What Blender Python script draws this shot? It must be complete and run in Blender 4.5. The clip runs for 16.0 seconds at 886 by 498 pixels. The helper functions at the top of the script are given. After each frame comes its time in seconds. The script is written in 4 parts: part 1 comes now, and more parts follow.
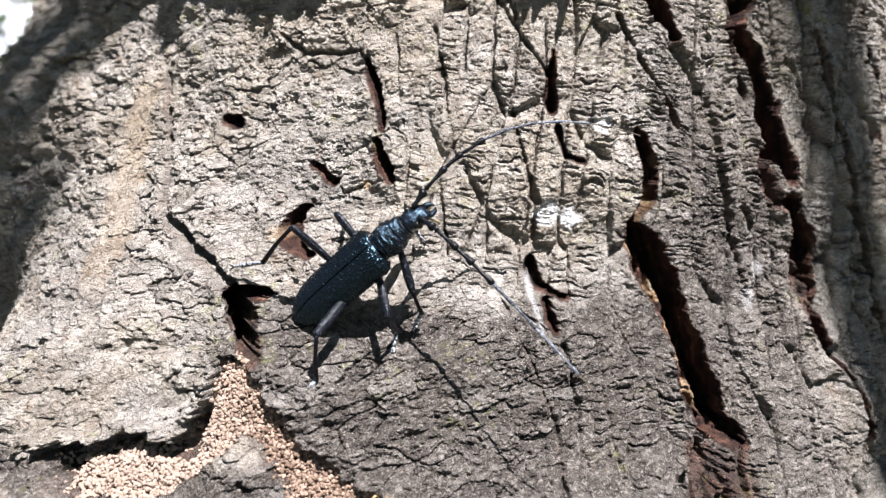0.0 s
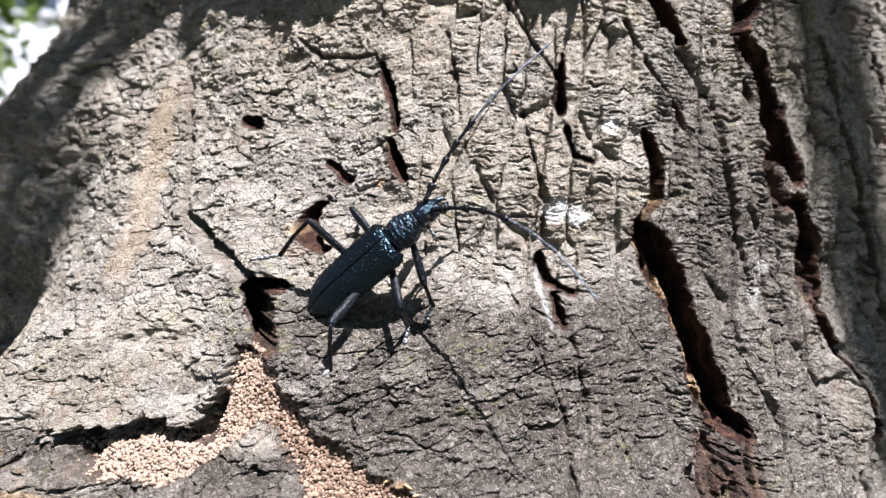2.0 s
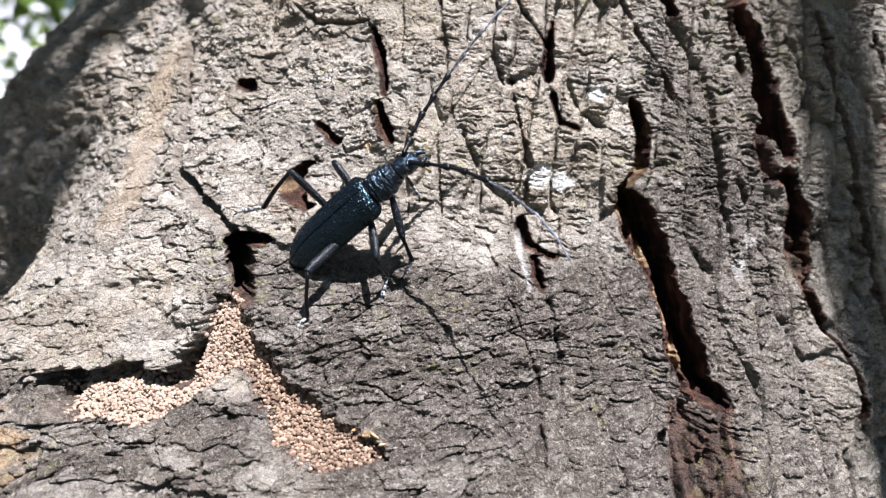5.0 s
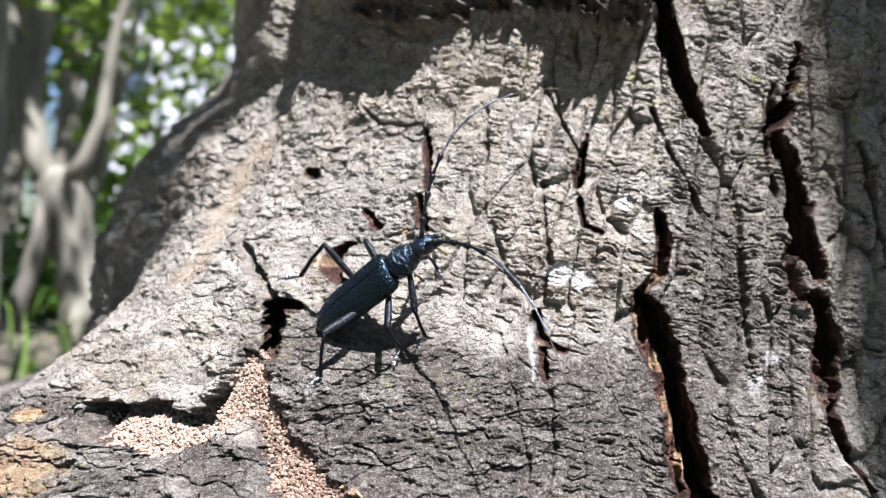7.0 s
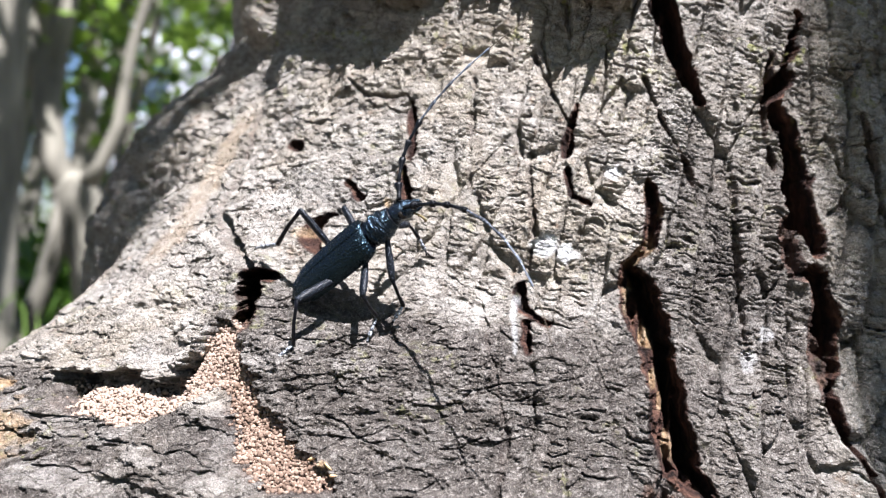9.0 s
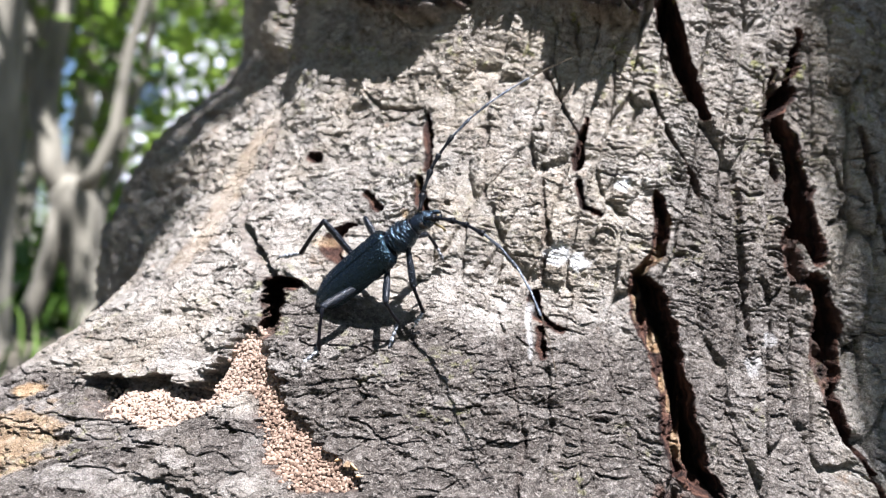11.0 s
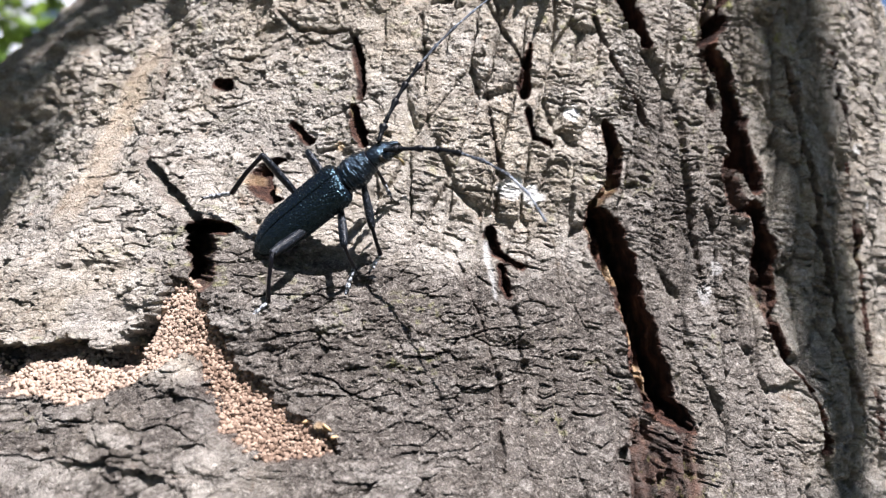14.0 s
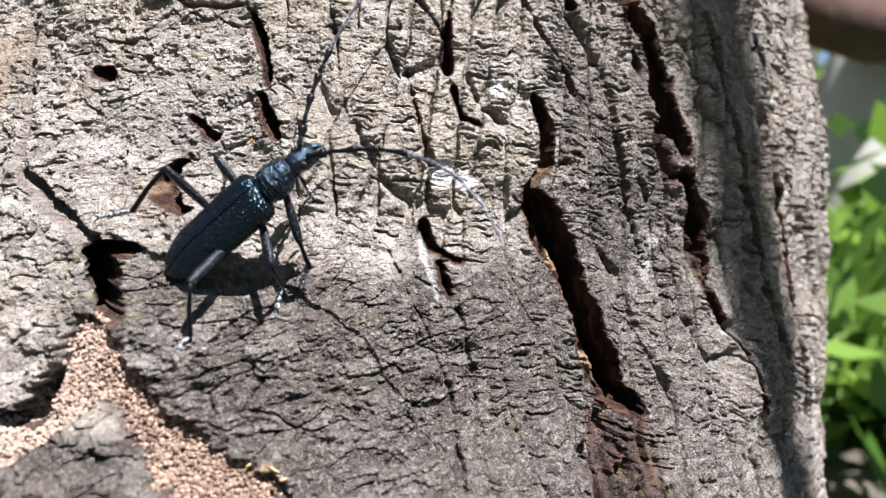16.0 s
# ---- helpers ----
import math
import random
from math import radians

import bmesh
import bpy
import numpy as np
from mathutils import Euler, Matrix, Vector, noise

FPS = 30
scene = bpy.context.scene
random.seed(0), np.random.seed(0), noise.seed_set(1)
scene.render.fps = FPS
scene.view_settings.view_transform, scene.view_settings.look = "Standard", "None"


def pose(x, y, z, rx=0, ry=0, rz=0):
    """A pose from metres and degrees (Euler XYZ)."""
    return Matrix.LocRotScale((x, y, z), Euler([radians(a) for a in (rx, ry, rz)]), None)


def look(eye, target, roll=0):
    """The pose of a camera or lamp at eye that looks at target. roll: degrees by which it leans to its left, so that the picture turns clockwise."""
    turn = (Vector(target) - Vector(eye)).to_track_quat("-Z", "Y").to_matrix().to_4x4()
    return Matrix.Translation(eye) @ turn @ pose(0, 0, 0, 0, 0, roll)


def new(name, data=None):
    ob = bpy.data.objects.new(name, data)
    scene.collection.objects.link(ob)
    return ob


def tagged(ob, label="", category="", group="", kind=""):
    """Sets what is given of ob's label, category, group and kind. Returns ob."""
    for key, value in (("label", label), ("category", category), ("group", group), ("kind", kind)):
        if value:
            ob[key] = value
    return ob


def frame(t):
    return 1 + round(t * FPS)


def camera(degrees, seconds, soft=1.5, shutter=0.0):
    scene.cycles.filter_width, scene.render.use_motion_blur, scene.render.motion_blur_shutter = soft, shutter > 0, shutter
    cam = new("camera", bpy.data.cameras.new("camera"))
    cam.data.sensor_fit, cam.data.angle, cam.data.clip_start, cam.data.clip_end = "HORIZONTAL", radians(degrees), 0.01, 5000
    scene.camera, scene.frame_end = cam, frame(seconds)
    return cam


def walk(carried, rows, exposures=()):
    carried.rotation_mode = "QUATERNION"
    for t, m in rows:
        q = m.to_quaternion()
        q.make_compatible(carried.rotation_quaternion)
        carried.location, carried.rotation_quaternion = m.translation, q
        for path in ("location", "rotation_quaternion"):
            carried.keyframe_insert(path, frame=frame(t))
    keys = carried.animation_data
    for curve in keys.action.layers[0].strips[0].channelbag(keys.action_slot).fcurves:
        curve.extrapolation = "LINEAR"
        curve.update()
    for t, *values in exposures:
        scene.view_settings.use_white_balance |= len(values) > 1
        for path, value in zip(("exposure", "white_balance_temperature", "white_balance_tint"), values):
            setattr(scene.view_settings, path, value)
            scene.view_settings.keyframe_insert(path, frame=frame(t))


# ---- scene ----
cam = camera(57.7, 16.0, soft=1.2)
PATH = [
    (0, (0.00068, 0.0045, 0.3009), (0.00077, 1.98413, 0.0162), 0.04),
    (0.5, (0.00147, -0.00295, 0.29778), (-0.01927, 1.98019, 0.0395), 0.22),
    (1, (0.00396, -0.00336, 0.29706), (-0.02553, 1.98088, 0.04815), 0.21),
    (1.5, (0.00412, -0.00258, 0.29544), (-0.02863, 1.98385, 0.0652), 0.13),
    (2, (0.00141, -0.00079, 0.29602), (-0.03546, 1.98582, 0.06788), 0.15),
    (2.5, (0.00386, -0.00589, 0.2977), (-0.04374, 1.9815, 0.07859), 0.16),
    (3, (0.00133, -0.00709, 0.29427), (-0.05253, 1.9808, 0.08125), 0.22),
    (3.5, (0.00291, -0.00376, 0.29181), (-0.05755, 1.98367, 0.07623), 0.21),
    (4, (0.00299, -0.00258, 0.29255), (-0.06404, 1.98419, 0.07287), 0.29),
    (4.2, (0.00347, -0.00267, 0.29281), (-0.06963, 1.98393, 0.07353), 0.44),
    (6.3, (0.03359, -0.00372, 0.27373), (-0.33849, 1.96073, 0.22403), 4.68),
    (6.5, (0.03542, -0.00761, 0.27431), (-0.39335, 1.94589, 0.27367), 5.45),
    (7, (0.03917, -0.01144, 0.28105), (-0.43781, 1.92964, 0.34935), 6.73),
    (7.5, (0.0468, -0.00856, 0.27776), (-0.44624, 1.92796, 0.36025), 7.04),
    (8, (0.04519, -0.01165, 0.27619), (-0.45737, 1.92181, 0.37197), 7.35),
    (8.5, (0.04634, -0.00874, 0.27395), (-0.46862, 1.92147, 0.36932), 7.50),
    (9, (0.04573, -0.00304, 0.27343), (-0.47165, 1.92677, 0.36366), 7.34),
    (9.2, (0.04376, -0.0016, 0.2752), (-0.47403, 1.92803, 0.36716), 7.35),
    (11.3, (0.04266, -0.01409, 0.27332), (-0.45619, 1.91999, 0.37554), 7.23),
    (11.5, (0.04381, -0.01613, 0.2732), (-0.44947, 1.91947, 0.37368), 7.18),
    (12, (0.04437, -0.01884, 0.27371), (-0.44054, 1.91874, 0.37689), 7.17),
    (12.5, (0.04197, -0.01923, 0.27145), (-0.43667, 1.92053, 0.36213), 7.10),
    (13, (0.02124, -0.00736, 0.26965), (-0.36415, 1.95377, 0.34351), 6.64),
    (13.5, (0.0151, -0.00224, 0.27031), (-0.16209, 1.98915, 0.32465), 5.93),
    (14, (0.01282, -0.00122, 0.26927), (-0.03392, 1.99817, 0.2855), 5.14),
    (14.5, (0.00865, -0.00198, 0.27565), (0.0365, 1.99679, 0.21134), 4.68),
    (15, (0.00801, 0.00071, 0.28223), (0.12741, 1.99508, 0.19167), 3.81),
    (15.5, (0.00797, 0.01007, 0.28076), (0.19812, 1.99623, 0.14284), 2.43),
    (16, (0.0034, 0.01119, 0.28327), (0.24396, 1.98989, 0.11941), 1.23),
]
walk(cam, [(t, look(eye, target, roll)) for t, eye, target, roll in PATH], [(0, 1.8, 6130, 16), (4.2, 1.75, 6130, 16), (6.5, 1.9, 5960, 16), (8, 2.01, 5940, 16), (12.5, 2.06, 5940, 16), (14, 1.86, 6150, 16.5), (16, 1.83, 6100, 16.5)])
cam.data.dof.use_dof = True
cam.data.dof.focus_distance = 0.156
cam.data.dof.aperture_fstop = 17.0

# ---------------------------------------------------------------- light
SUN = Vector((0.2, -0.39, 0.9)).normalized()
world = bpy.data.worlds.new("sky")
scene.world = world
world.use_nodes = True
wn = world.node_tree
sky = wn.nodes.new("ShaderNodeTexSky")
sky.sky_type = "NISHITA"
sky.sun_disc = False
sky.ozone_density = 3.2
sky.dust_density = 0.4
sky.sun_elevation = math.asin(SUN.z)
sky.sun_rotation = math.atan2(SUN.x, SUN.y)
wn.links.new(sky.outputs[0], wn.nodes["Background"].inputs[0])
wn.nodes["Background"].inputs[1].default_value = 0.033
sun = new("sun", bpy.data.lights.new("sun", "SUN"))
sun.data.energy = 4.9
sun.data.angle = radians(0.53)
sun.data.color = (1.0, 0.98, 0.955)
sun.matrix_world = look(SUN * 5, (0, 0, 0))


# ---------------------------------------------------------------- materials
class Nodes:
    """A short way to write a node material."""

    def __init__(self, name, rough=0.8, spec=0.3, metal=0.0):
        self.mat = bpy.data.materials.new(name)
        self.mat.use_nodes = True
        self.nt = self.mat.node_tree
        self.bsdf = self.nt.nodes["Principled BSDF"]
        self.bsdf.inputs["Roughness"].default_value = rough
        self.bsdf.inputs["Specular IOR Level"].default_value = spec
        self.bsdf.inputs["Metallic"].default_value = metal
        self.co = self.nt.nodes.new("ShaderNodeTexCoord").outputs["Object"]

    def link(self, a, b):
        self.nt.links.new(a, b)

    def noise(self, scale, detail=4.0, rough=0.6, stretch=None, warp=0.0):
        n = self.nt.nodes.new("ShaderNodeTexNoise")
        n.inputs["Scale"].default_value = scale
        n.inputs["Detail"].default_value = detail
        n.inputs["Roughness"].default_value = rough
        n.inputs["Distortion"].default_value = warp
        self.link(self.mapped(stretch), n.inputs["Vector"])
        return n.outputs["Fac"]

    def mapped(self, stretch):
        if not stretch:
            return self.co
        m = self.nt.nodes.new("ShaderNodeMapping")
        m.inputs["Scale"].default_value = stretch
        self.link(self.co, m.inputs["Vector"])
        return m.outputs[0]

    def crackle(self, scale, stretch, warp, rough=350):
        """Distance to the edges of bent, uneven cells."""
        n = self.nt.nodes.new("ShaderNodeTexNoise")
        n.inputs["Scale"].default_value = rough
        n.inputs["Detail"].default_value = 3.0
        self.link(self.co, n.inputs["Vector"])
        off = self.nt.nodes.new("ShaderNodeVectorMath")
        off.operation = "MULTIPLY_ADD"
        off.inputs[1].default_value = (warp, warp, warp)
        self.link(n.outputs["Color"], off.inputs[0])
        self.link(self.mapped(stretch), off.inputs[2])
        v = self.nt.nodes.new("ShaderNodeTexVoronoi")
        v.feature = "DISTANCE_TO_EDGE"
        v.inputs["Scale"].default_value = scale
        self.link(off.outputs[0], v.inputs["Vector"])
        return v.outputs["Distance"]

    def attr(self, name):
        a = self.nt.nodes.new("ShaderNodeAttribute")
        a.attribute_name = name
        return a.outputs["Fac"]

    def ramp(self, fac, *stops):
        r = self.nt.nodes.new("ShaderNodeValToRGB")
        el = r.color_ramp.elements
        while len(el) < len(stops):
            el.new(0.5)
        for e, (p, c) in zip(el, stops):
            e.position = p
            e.color = (*c, 1) if len(c) == 3 else (c[0], c[0], c[0], 1)
        self.link(fac, r.inputs[0])
        return r.outputs[0]

    def mix(self, fac, a, b, mode="MIX"):
        m = self.nt.nodes.new("ShaderNodeMix")
        m.data_type = "RGBA"
        m.blend_type = mode
        for sock, v in ((m.inputs[0], fac), (m.inputs[6], a), (m.inputs[7], b)):
            if isinstance(v, (int, float)):
                sock.default_value = v
            elif isinstance(v, tuple):
                sock.default_value = (*v, 1)
            else:
                self.link(v, sock)
        return m.outputs[2]

    def math(self, op, a, b):
        m = self.nt.nodes.new("ShaderNodeMath")
        m.operation = op
        for sock, v in zip(m.inputs, (a, b)):
            if isinstance(v, (int, float)):
                sock.default_value = v
            else:
                self.link(v, sock)
        return m.outputs[0]

    def rand(self):
        return self.nt.nodes.new("ShaderNodeNewGeometry").outputs["Random Per Island"]

    def bump(self, *layers):
        last = None
        for height, dist in layers:
            b = self.nt.nodes.new("ShaderNodeBump")
            b.inputs["Strength"].default_value = 1.0
            b.inputs["Distance"].default_value = dist
            self.link(height, b.inputs["Height"])
            if last:
                self.link(last, b.inputs["Normal"])
            last = b.outputs[0]
        self.link(last, self.bsdf.inputs["Normal"])

    def done(self, colour, rough=None):
        if isinstance(colour, tuple):
            self.bsdf.inputs["Base Color"].default_value = (*colour, 1)
        else:
            self.link(colour, self.bsdf.inputs["Base Color"])
        if rough is not None:
            self.link(rough, self.bsdf.inputs["Roughness"])
        return self.mat


def bark_material():
    n = Nodes("bark", 0.88, 0.2)
    big = n.noise(38, 5, 0.6)
    mid = n.noise(300, 6, 0.7, (1, 1, 1.4), 0.5)
    fine = n.noise(1100, 5, 0.75, None, 0.8)
    grit = n.noise(2300, 4, 0.75, (1, 1, 1.3), 0.6)
    fibre = n.noise(900, 5, 0.7, (1.6, 1.6, 0.5), 2.5)
    tone = n.attr("tone")
    c = n.ramp(mid, (0.32, (0.22, 0.185, 0.15)), (0.5, (0.45, 0.4, 0.335)), (0.66, (0.65, 0.6, 0.525)))
    pale_crust = n.ramp(mid, (0.32, (0.25, 0.214, 0.178)), (0.5, (0.45, 0.402, 0.34)), (0.66, (0.63, 0.58, 0.505)))
    c = n.mix(n.attr("crust"), c, pale_crust)
    warm = n.ramp(big, (0.42, (0.0,)), (0.6, (1.0,)))
    c = n.mix(n.math("MULTIPLY", warm, 0.5), c, n.mix(0.6, c, (0.46, 0.36, 0.22)))
    c = n.mix(n.ramp(n.noise(55, 4, 0.6), (0.5, (0.0,)), (0.62, (0.4,))), c, n.mix(0.5, c, (0.2, 0.205, 0.2)))
    c = n.mix(n.ramp(n.noise(190, 4, 0.7), (0.6, (0.0,)), (0.68, (0.65,))), c, n.mix(0.6, c, (0.36, 0.2, 0.105)))
    c = n.mix(n.ramp(n.noise(140, 5, 0.7), (0.6, (0.0,)), (0.68, (0.35,))), c, n.mix(0.6, c, (0.36, 0.34, 0.2)))
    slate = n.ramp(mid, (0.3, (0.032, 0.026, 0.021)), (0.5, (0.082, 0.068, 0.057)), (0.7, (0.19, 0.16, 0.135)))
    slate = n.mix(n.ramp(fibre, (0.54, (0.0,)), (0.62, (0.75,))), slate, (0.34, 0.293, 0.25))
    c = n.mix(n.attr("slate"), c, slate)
    c = n.mix(n.ramp(tone, (0.15, (0.6,)), (0.5, (0.0,))), c, n.mix(0.5, c, (0.05, 0.042, 0.036)))
    c = n.mix(n.ramp(tone, (0.55, (0.0,)), (0.9, (0.5,))), c, n.mix(0.55, c, (0.66, 0.61, 0.54)))
    c = n.mix(n.ramp(fibre, (0.36, (0.65,)), (0.46, (0.0,))), c, n.mix(0.7, c, (0.045, 0.042, 0.036)))
    c = n.mix(n.ramp(grit, (0.39, (0.6,)), (0.48, (0.0,))), c, n.mix(0.7, c, (0.04, 0.034, 0.03)))
    c = n.mix(n.ramp(fine, (0.52, (0.0,)), (0.62, (0.65,))), c, n.mix(0.55, c, (0.68, 0.62, 0.54)))
    # fine cracks drawn in colour: dark brown plus the shade inside them
    some = n.ramp(n.noise(260, 3, 0.6), (0.44, (0.0,)), (0.56, (1.0,)))
    lines = n.math("MULTIPLY", n.ramp(n.crackle(330, (0.75, 0.75, 1.5), 0.0022), (0.0, (1.0,)), (0.075, (0.0,))), some)
    hairs = n.ramp(n.crackle(800, (0.8, 0.8, 1.3), 0.0016, 700), (0.0, (1.0,)), (0.09, (0.0,)))
    c = n.mix(n.math("MULTIPLY", lines, 0.75), c, n.mix(0.75, c, (0.03, 0.022, 0.017)))
    c = n.mix(n.math("MULTIPLY", hairs, 0.2), c, n.mix(0.6, c, (0.05, 0.04, 0.032)))
    # red-brown inner bark, with the fissures' deep shade put into the colour
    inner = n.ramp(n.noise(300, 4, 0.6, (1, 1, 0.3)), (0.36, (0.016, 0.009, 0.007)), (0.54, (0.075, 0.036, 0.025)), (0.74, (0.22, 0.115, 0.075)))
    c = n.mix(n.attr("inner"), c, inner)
    pale = n.ramp(n.noise(420, 4, 0.6, (1, 1, 0.3)), (0.3, (0.26, 0.15, 0.07)), (0.5, (0.44, 0.3, 0.165)), (0.7, (0.6, 0.48, 0.33)))
    c = n.mix(n.attr("peeled"), c, pale)
    moss = n.ramp(n.noise(420, 3, 0.6), (0.56, (0.0,)), (0.66, (0.7,)))
    c = n.mix(n.math("MULTIPLY", moss, n.attr("moss")), c, (0.34, 0.34, 0.1))
    c = n.mix(n.attr("lichen"), c, n.ramp(n.noise(700, 3), (0.3, (0.66, 0.64, 0.6)), (0.6, (0.84, 0.83, 0.8))))
    flat = n.math("MULTIPLY", n.math("ADD", lines, n.math("MULTIPLY", hairs, 0.4)), -1.0)
    n.bump((mid, 0.0004), (fibre, 0.0006), (fine, 0.0006), (grit, 0.0006), (flat, 0.0003))
    return n.done(c)


def frass_material():
    n = Nodes("frass", 0.9, 0.15)
    c = n.ramp(n.rand(), (0.0, (0.11, 0.07, 0.048)), (0.5, (0.19, 0.13, 0.094)), (1.0, (0.33, 0.24, 0.178)))
    # paler towards the open end of the pocket
    place = n.nt.nodes.new("ShaderNodeSeparateXYZ")
    n.link(n.co, place.inputs[0])
    dry = n.ramp(n.math("MULTIPLY", n.math("ADD", place.outputs[0], 0.045), 40.0), (0.12, (0.4,)), (0.6, (0.0,)))
    c = n.mix(dry, c, n.mix(0.6, c, (0.62, 0.5, 0.4)))
    n.bump((n.noise(2500, 3), 0.0002))
    return n.done(c)


def shell_material():
    """The black wing cases: leathery and wrinkled, with a sheen on every grain."""
    n = Nodes("elytra", 0.25, 0.42)
    wrinkle = n.noise(1300, 3, 0.6, None, 1.5)
    c = n.mix(n.ramp(wrinkle, (0.4, (0.0,)), (0.7, (1.0,))), (0.0015, 0.0018, 0.0024), (0.003, 0.0036, 0.0045))
    n.bsdf.inputs["Specular Tint"].default_value = (0.42, 0.78, 1.0, 1)
    n.bump((wrinkle, 0.00005))
    return n.done(c, n.ramp(n.noise(1500, 2), (0.3, (0.2,)), (0.7, (0.29,))))


def pronotum_material():
    n = Nodes("pronotum", 0.22, 0.5)
    n.bsdf.inputs["Specular Tint"].default_value = (0.48, 0.76, 1.0, 1)
    n.bump((n.noise(1000, 3, 0.6, None, 2.0), 0.0002), (n.noise(2600, 2, 0.7), 0.0001))
    return n.done((0.003, 0.0033, 0.0045))


def limb_material(name, amount, dark=(0.012, 0.012, 0.014), hair=(0.3, 0.31, 0.33), size=2200):
    """Black chitin with short grey hairs in streaks."""
    n = Nodes(name, 0.3, 0.16)
    streak = n.noise(size, 3, 0.7)
    c = n.mix(n.ramp(streak, (0.62 - amount, (0.0,)), (0.78 - amount * 0.8, (1.0,))), dark, hair)
    n.bump((streak, 0.00012))
    return n.done(c)


def plain(name, colour, rough=0.7, spread=0.35, scale=30.0, stretch=None, relief=0.002):
    n = Nodes(name, rough, 0.3)
    f = n.noise(scale, 5, 0.6, stretch)
    low = tuple(v * (1 - spread) for v in colour)
    high = tuple(min(1, v * (1 + spread)) for v in colour)
    n.bump((f, relief))
    return n.done(n.ramp(f, (0.3, low), (0.7, high)))


def leaf_material(name, low, high):
    n = Nodes(name, 0.45, 0.4)
    c = n.ramp(n.rand(), (0.0, low), (1.0, high))
    n.link(c, n.bsdf.inputs["Base Color"])
    n.bsdf.inputs["Transmission Weight"].default_value = 0.0
    sub = n.nt.nodes.new("ShaderNodeBsdfTranslucent")
    n.link(c, sub.inputs[0])
    mixed = n.nt.nodes.new("ShaderNodeMixShader")
    mixed.inputs[0].default_value = 0.45
    n.link(n.bsdf.outputs[0], mixed.inputs[1])
    n.link(sub.outputs[0], mixed.inputs[2])
    n.link(mixed.outputs[0], n.nt.nodes["Material Output"].inputs[0])
    return n.mat


BARK = bark_material()
FRASS = frass_material()
SHELL = shell_material()
PRONOTUM = pronotum_material()
LIMB = limb_material("limb", -0.05, (0.004, 0.004, 0.006), (0.2, 0.23, 0.28))
FEMUR = limb_material("femur", 0.05, (0.004, 0.005, 0.007), (0.15, 0.17, 0.21), 3200)
FOOT = limb_material("foot", 0.2, (0.05, 0.05, 0.055), (0.5, 0.53, 0.56))
HORN = limb_material("antenna_base", -0.08, (0.004, 0.0042, 0.005), (0.14, 0.15, 0.17))
HORN_TIP = limb_material("antenna_tip", 0.1, (0.03, 0.032, 0.038), (0.22, 0.25, 0.29))
# grey felt made whitish, so the sun's glint sits in its colour
HORN_GLINT = limb_material("antenna_glint", 0.1, (0.1, 0.11, 0.13), (0.42, 0.46, 0.52))
HORN_END = limb_material("antenna_end", 0.0, (0.09, 0.07, 0.05), (0.25, 0.22, 0.18))
HAIR = plain("hair_fringe", (0.12, 0.12, 0.13), 0.8, 0.3, 1500, None, 0.0001)
EYE_M = plain("eye", (0.01, 0.008, 0.006), 0.12, 0.2, 2000, None, 0.00005)
PALP = plain("palp", (0.22, 0.17, 0.08), 0.5, 0.3, 1500, None, 0.0001)
GRASS_M = leaf_material("grass", (0.05, 0.11, 0.015), (0.14, 0.22, 0.04))
LEAF_M = leaf_material("leaf", (0.035, 0.085, 0.01), (0.24, 0.35, 0.045))
SHRUB_M = leaf_material("shrub_leaf", (0.035, 0.09, 0.012), (0.22, 0.36, 0.055))
SOIL = plain("soil", (0.09, 0.078, 0.055), 0.95, 0.5, 9, None, 0.02)
GREY_BARK = plain("grey_bark", (0.17, 0.155, 0.12), 0.9, 0.5, 16, (1, 1, 0.25), 0.01)
SMOOTH_BARK = plain("smooth_bark", (0.46, 0.44, 0.38), 0.75, 0.25, 7, (1, 1, 0.4), 0.003)
DEAD_BARK = plain("dead_bark", (0.06, 0.035, 0.025), 0.9, 0.4, 20, None, 0.006)
WALL_M = plain("painted_wall", (0.78, 0.79, 0.82), 0.8, 0.06, 2, None, 0.002)
ROOF_M = plain("roof", (0.22, 0.17, 0.15), 0.8, 0.3, 6, None, 0.005)
GLASS_M = plain("window_glass", (0.05, 0.07, 0.1), 0.1, 0.1, 2, None, 0.0)


# ---------------------------------------------------------------- mesh helpers
def part(name, bm, material, parent=None, label="", smooth=True):
    me = bpy.data.meshes.new(name)
    bm.normal_update()
    bm.to_mesh(me)
    bm.free()
    if smooth:
        me.polygons.foreach_set("use_smooth", [True] * len(me.polygons))
    me.materials.append(material)
    ob = new(name, me)
    if parent:
        ob.parent = parent
    if label:
        tagged(ob, label)
    return ob


def loft(bm, rings):
    """Closed skin over rings of equal count."""
    rows = [[bm.verts.new(p) for p in ring] for ring in rings]
    n = len(rows[0])
    for a, b in zip(rows, rows[1:]):
        for i in range(n):
            bm.faces.new((a[i], a[(i + 1) % n], b[(i + 1) % n], b[i]))
    bm.faces.new(rows[0][::-1])
    bm.faces.new(rows[-1])
    return bm


def tube(bm, points, radii, sides=8, flat=1.0):
    """A tapering limb along points."""
    pts = [Vector(p) for p in points]
    rings = []
    side = None
    for i, p in enumerate(pts):
        d = (pts[min(i + 1, len(pts) - 1)] - pts[max(i - 1, 0)]).normalized()
        if side is None:
            side = d.orthogonal().normalized()
        side = (side - d * side.dot(d)).normalized()
        up = d.cross(side)
        rings.append([p + (side * math.cos(a) * flat + up * math.sin(a)) * radii[i] for a in (2 * math.pi * k / sides for k in range(sides))])
    return loft(bm, rings)


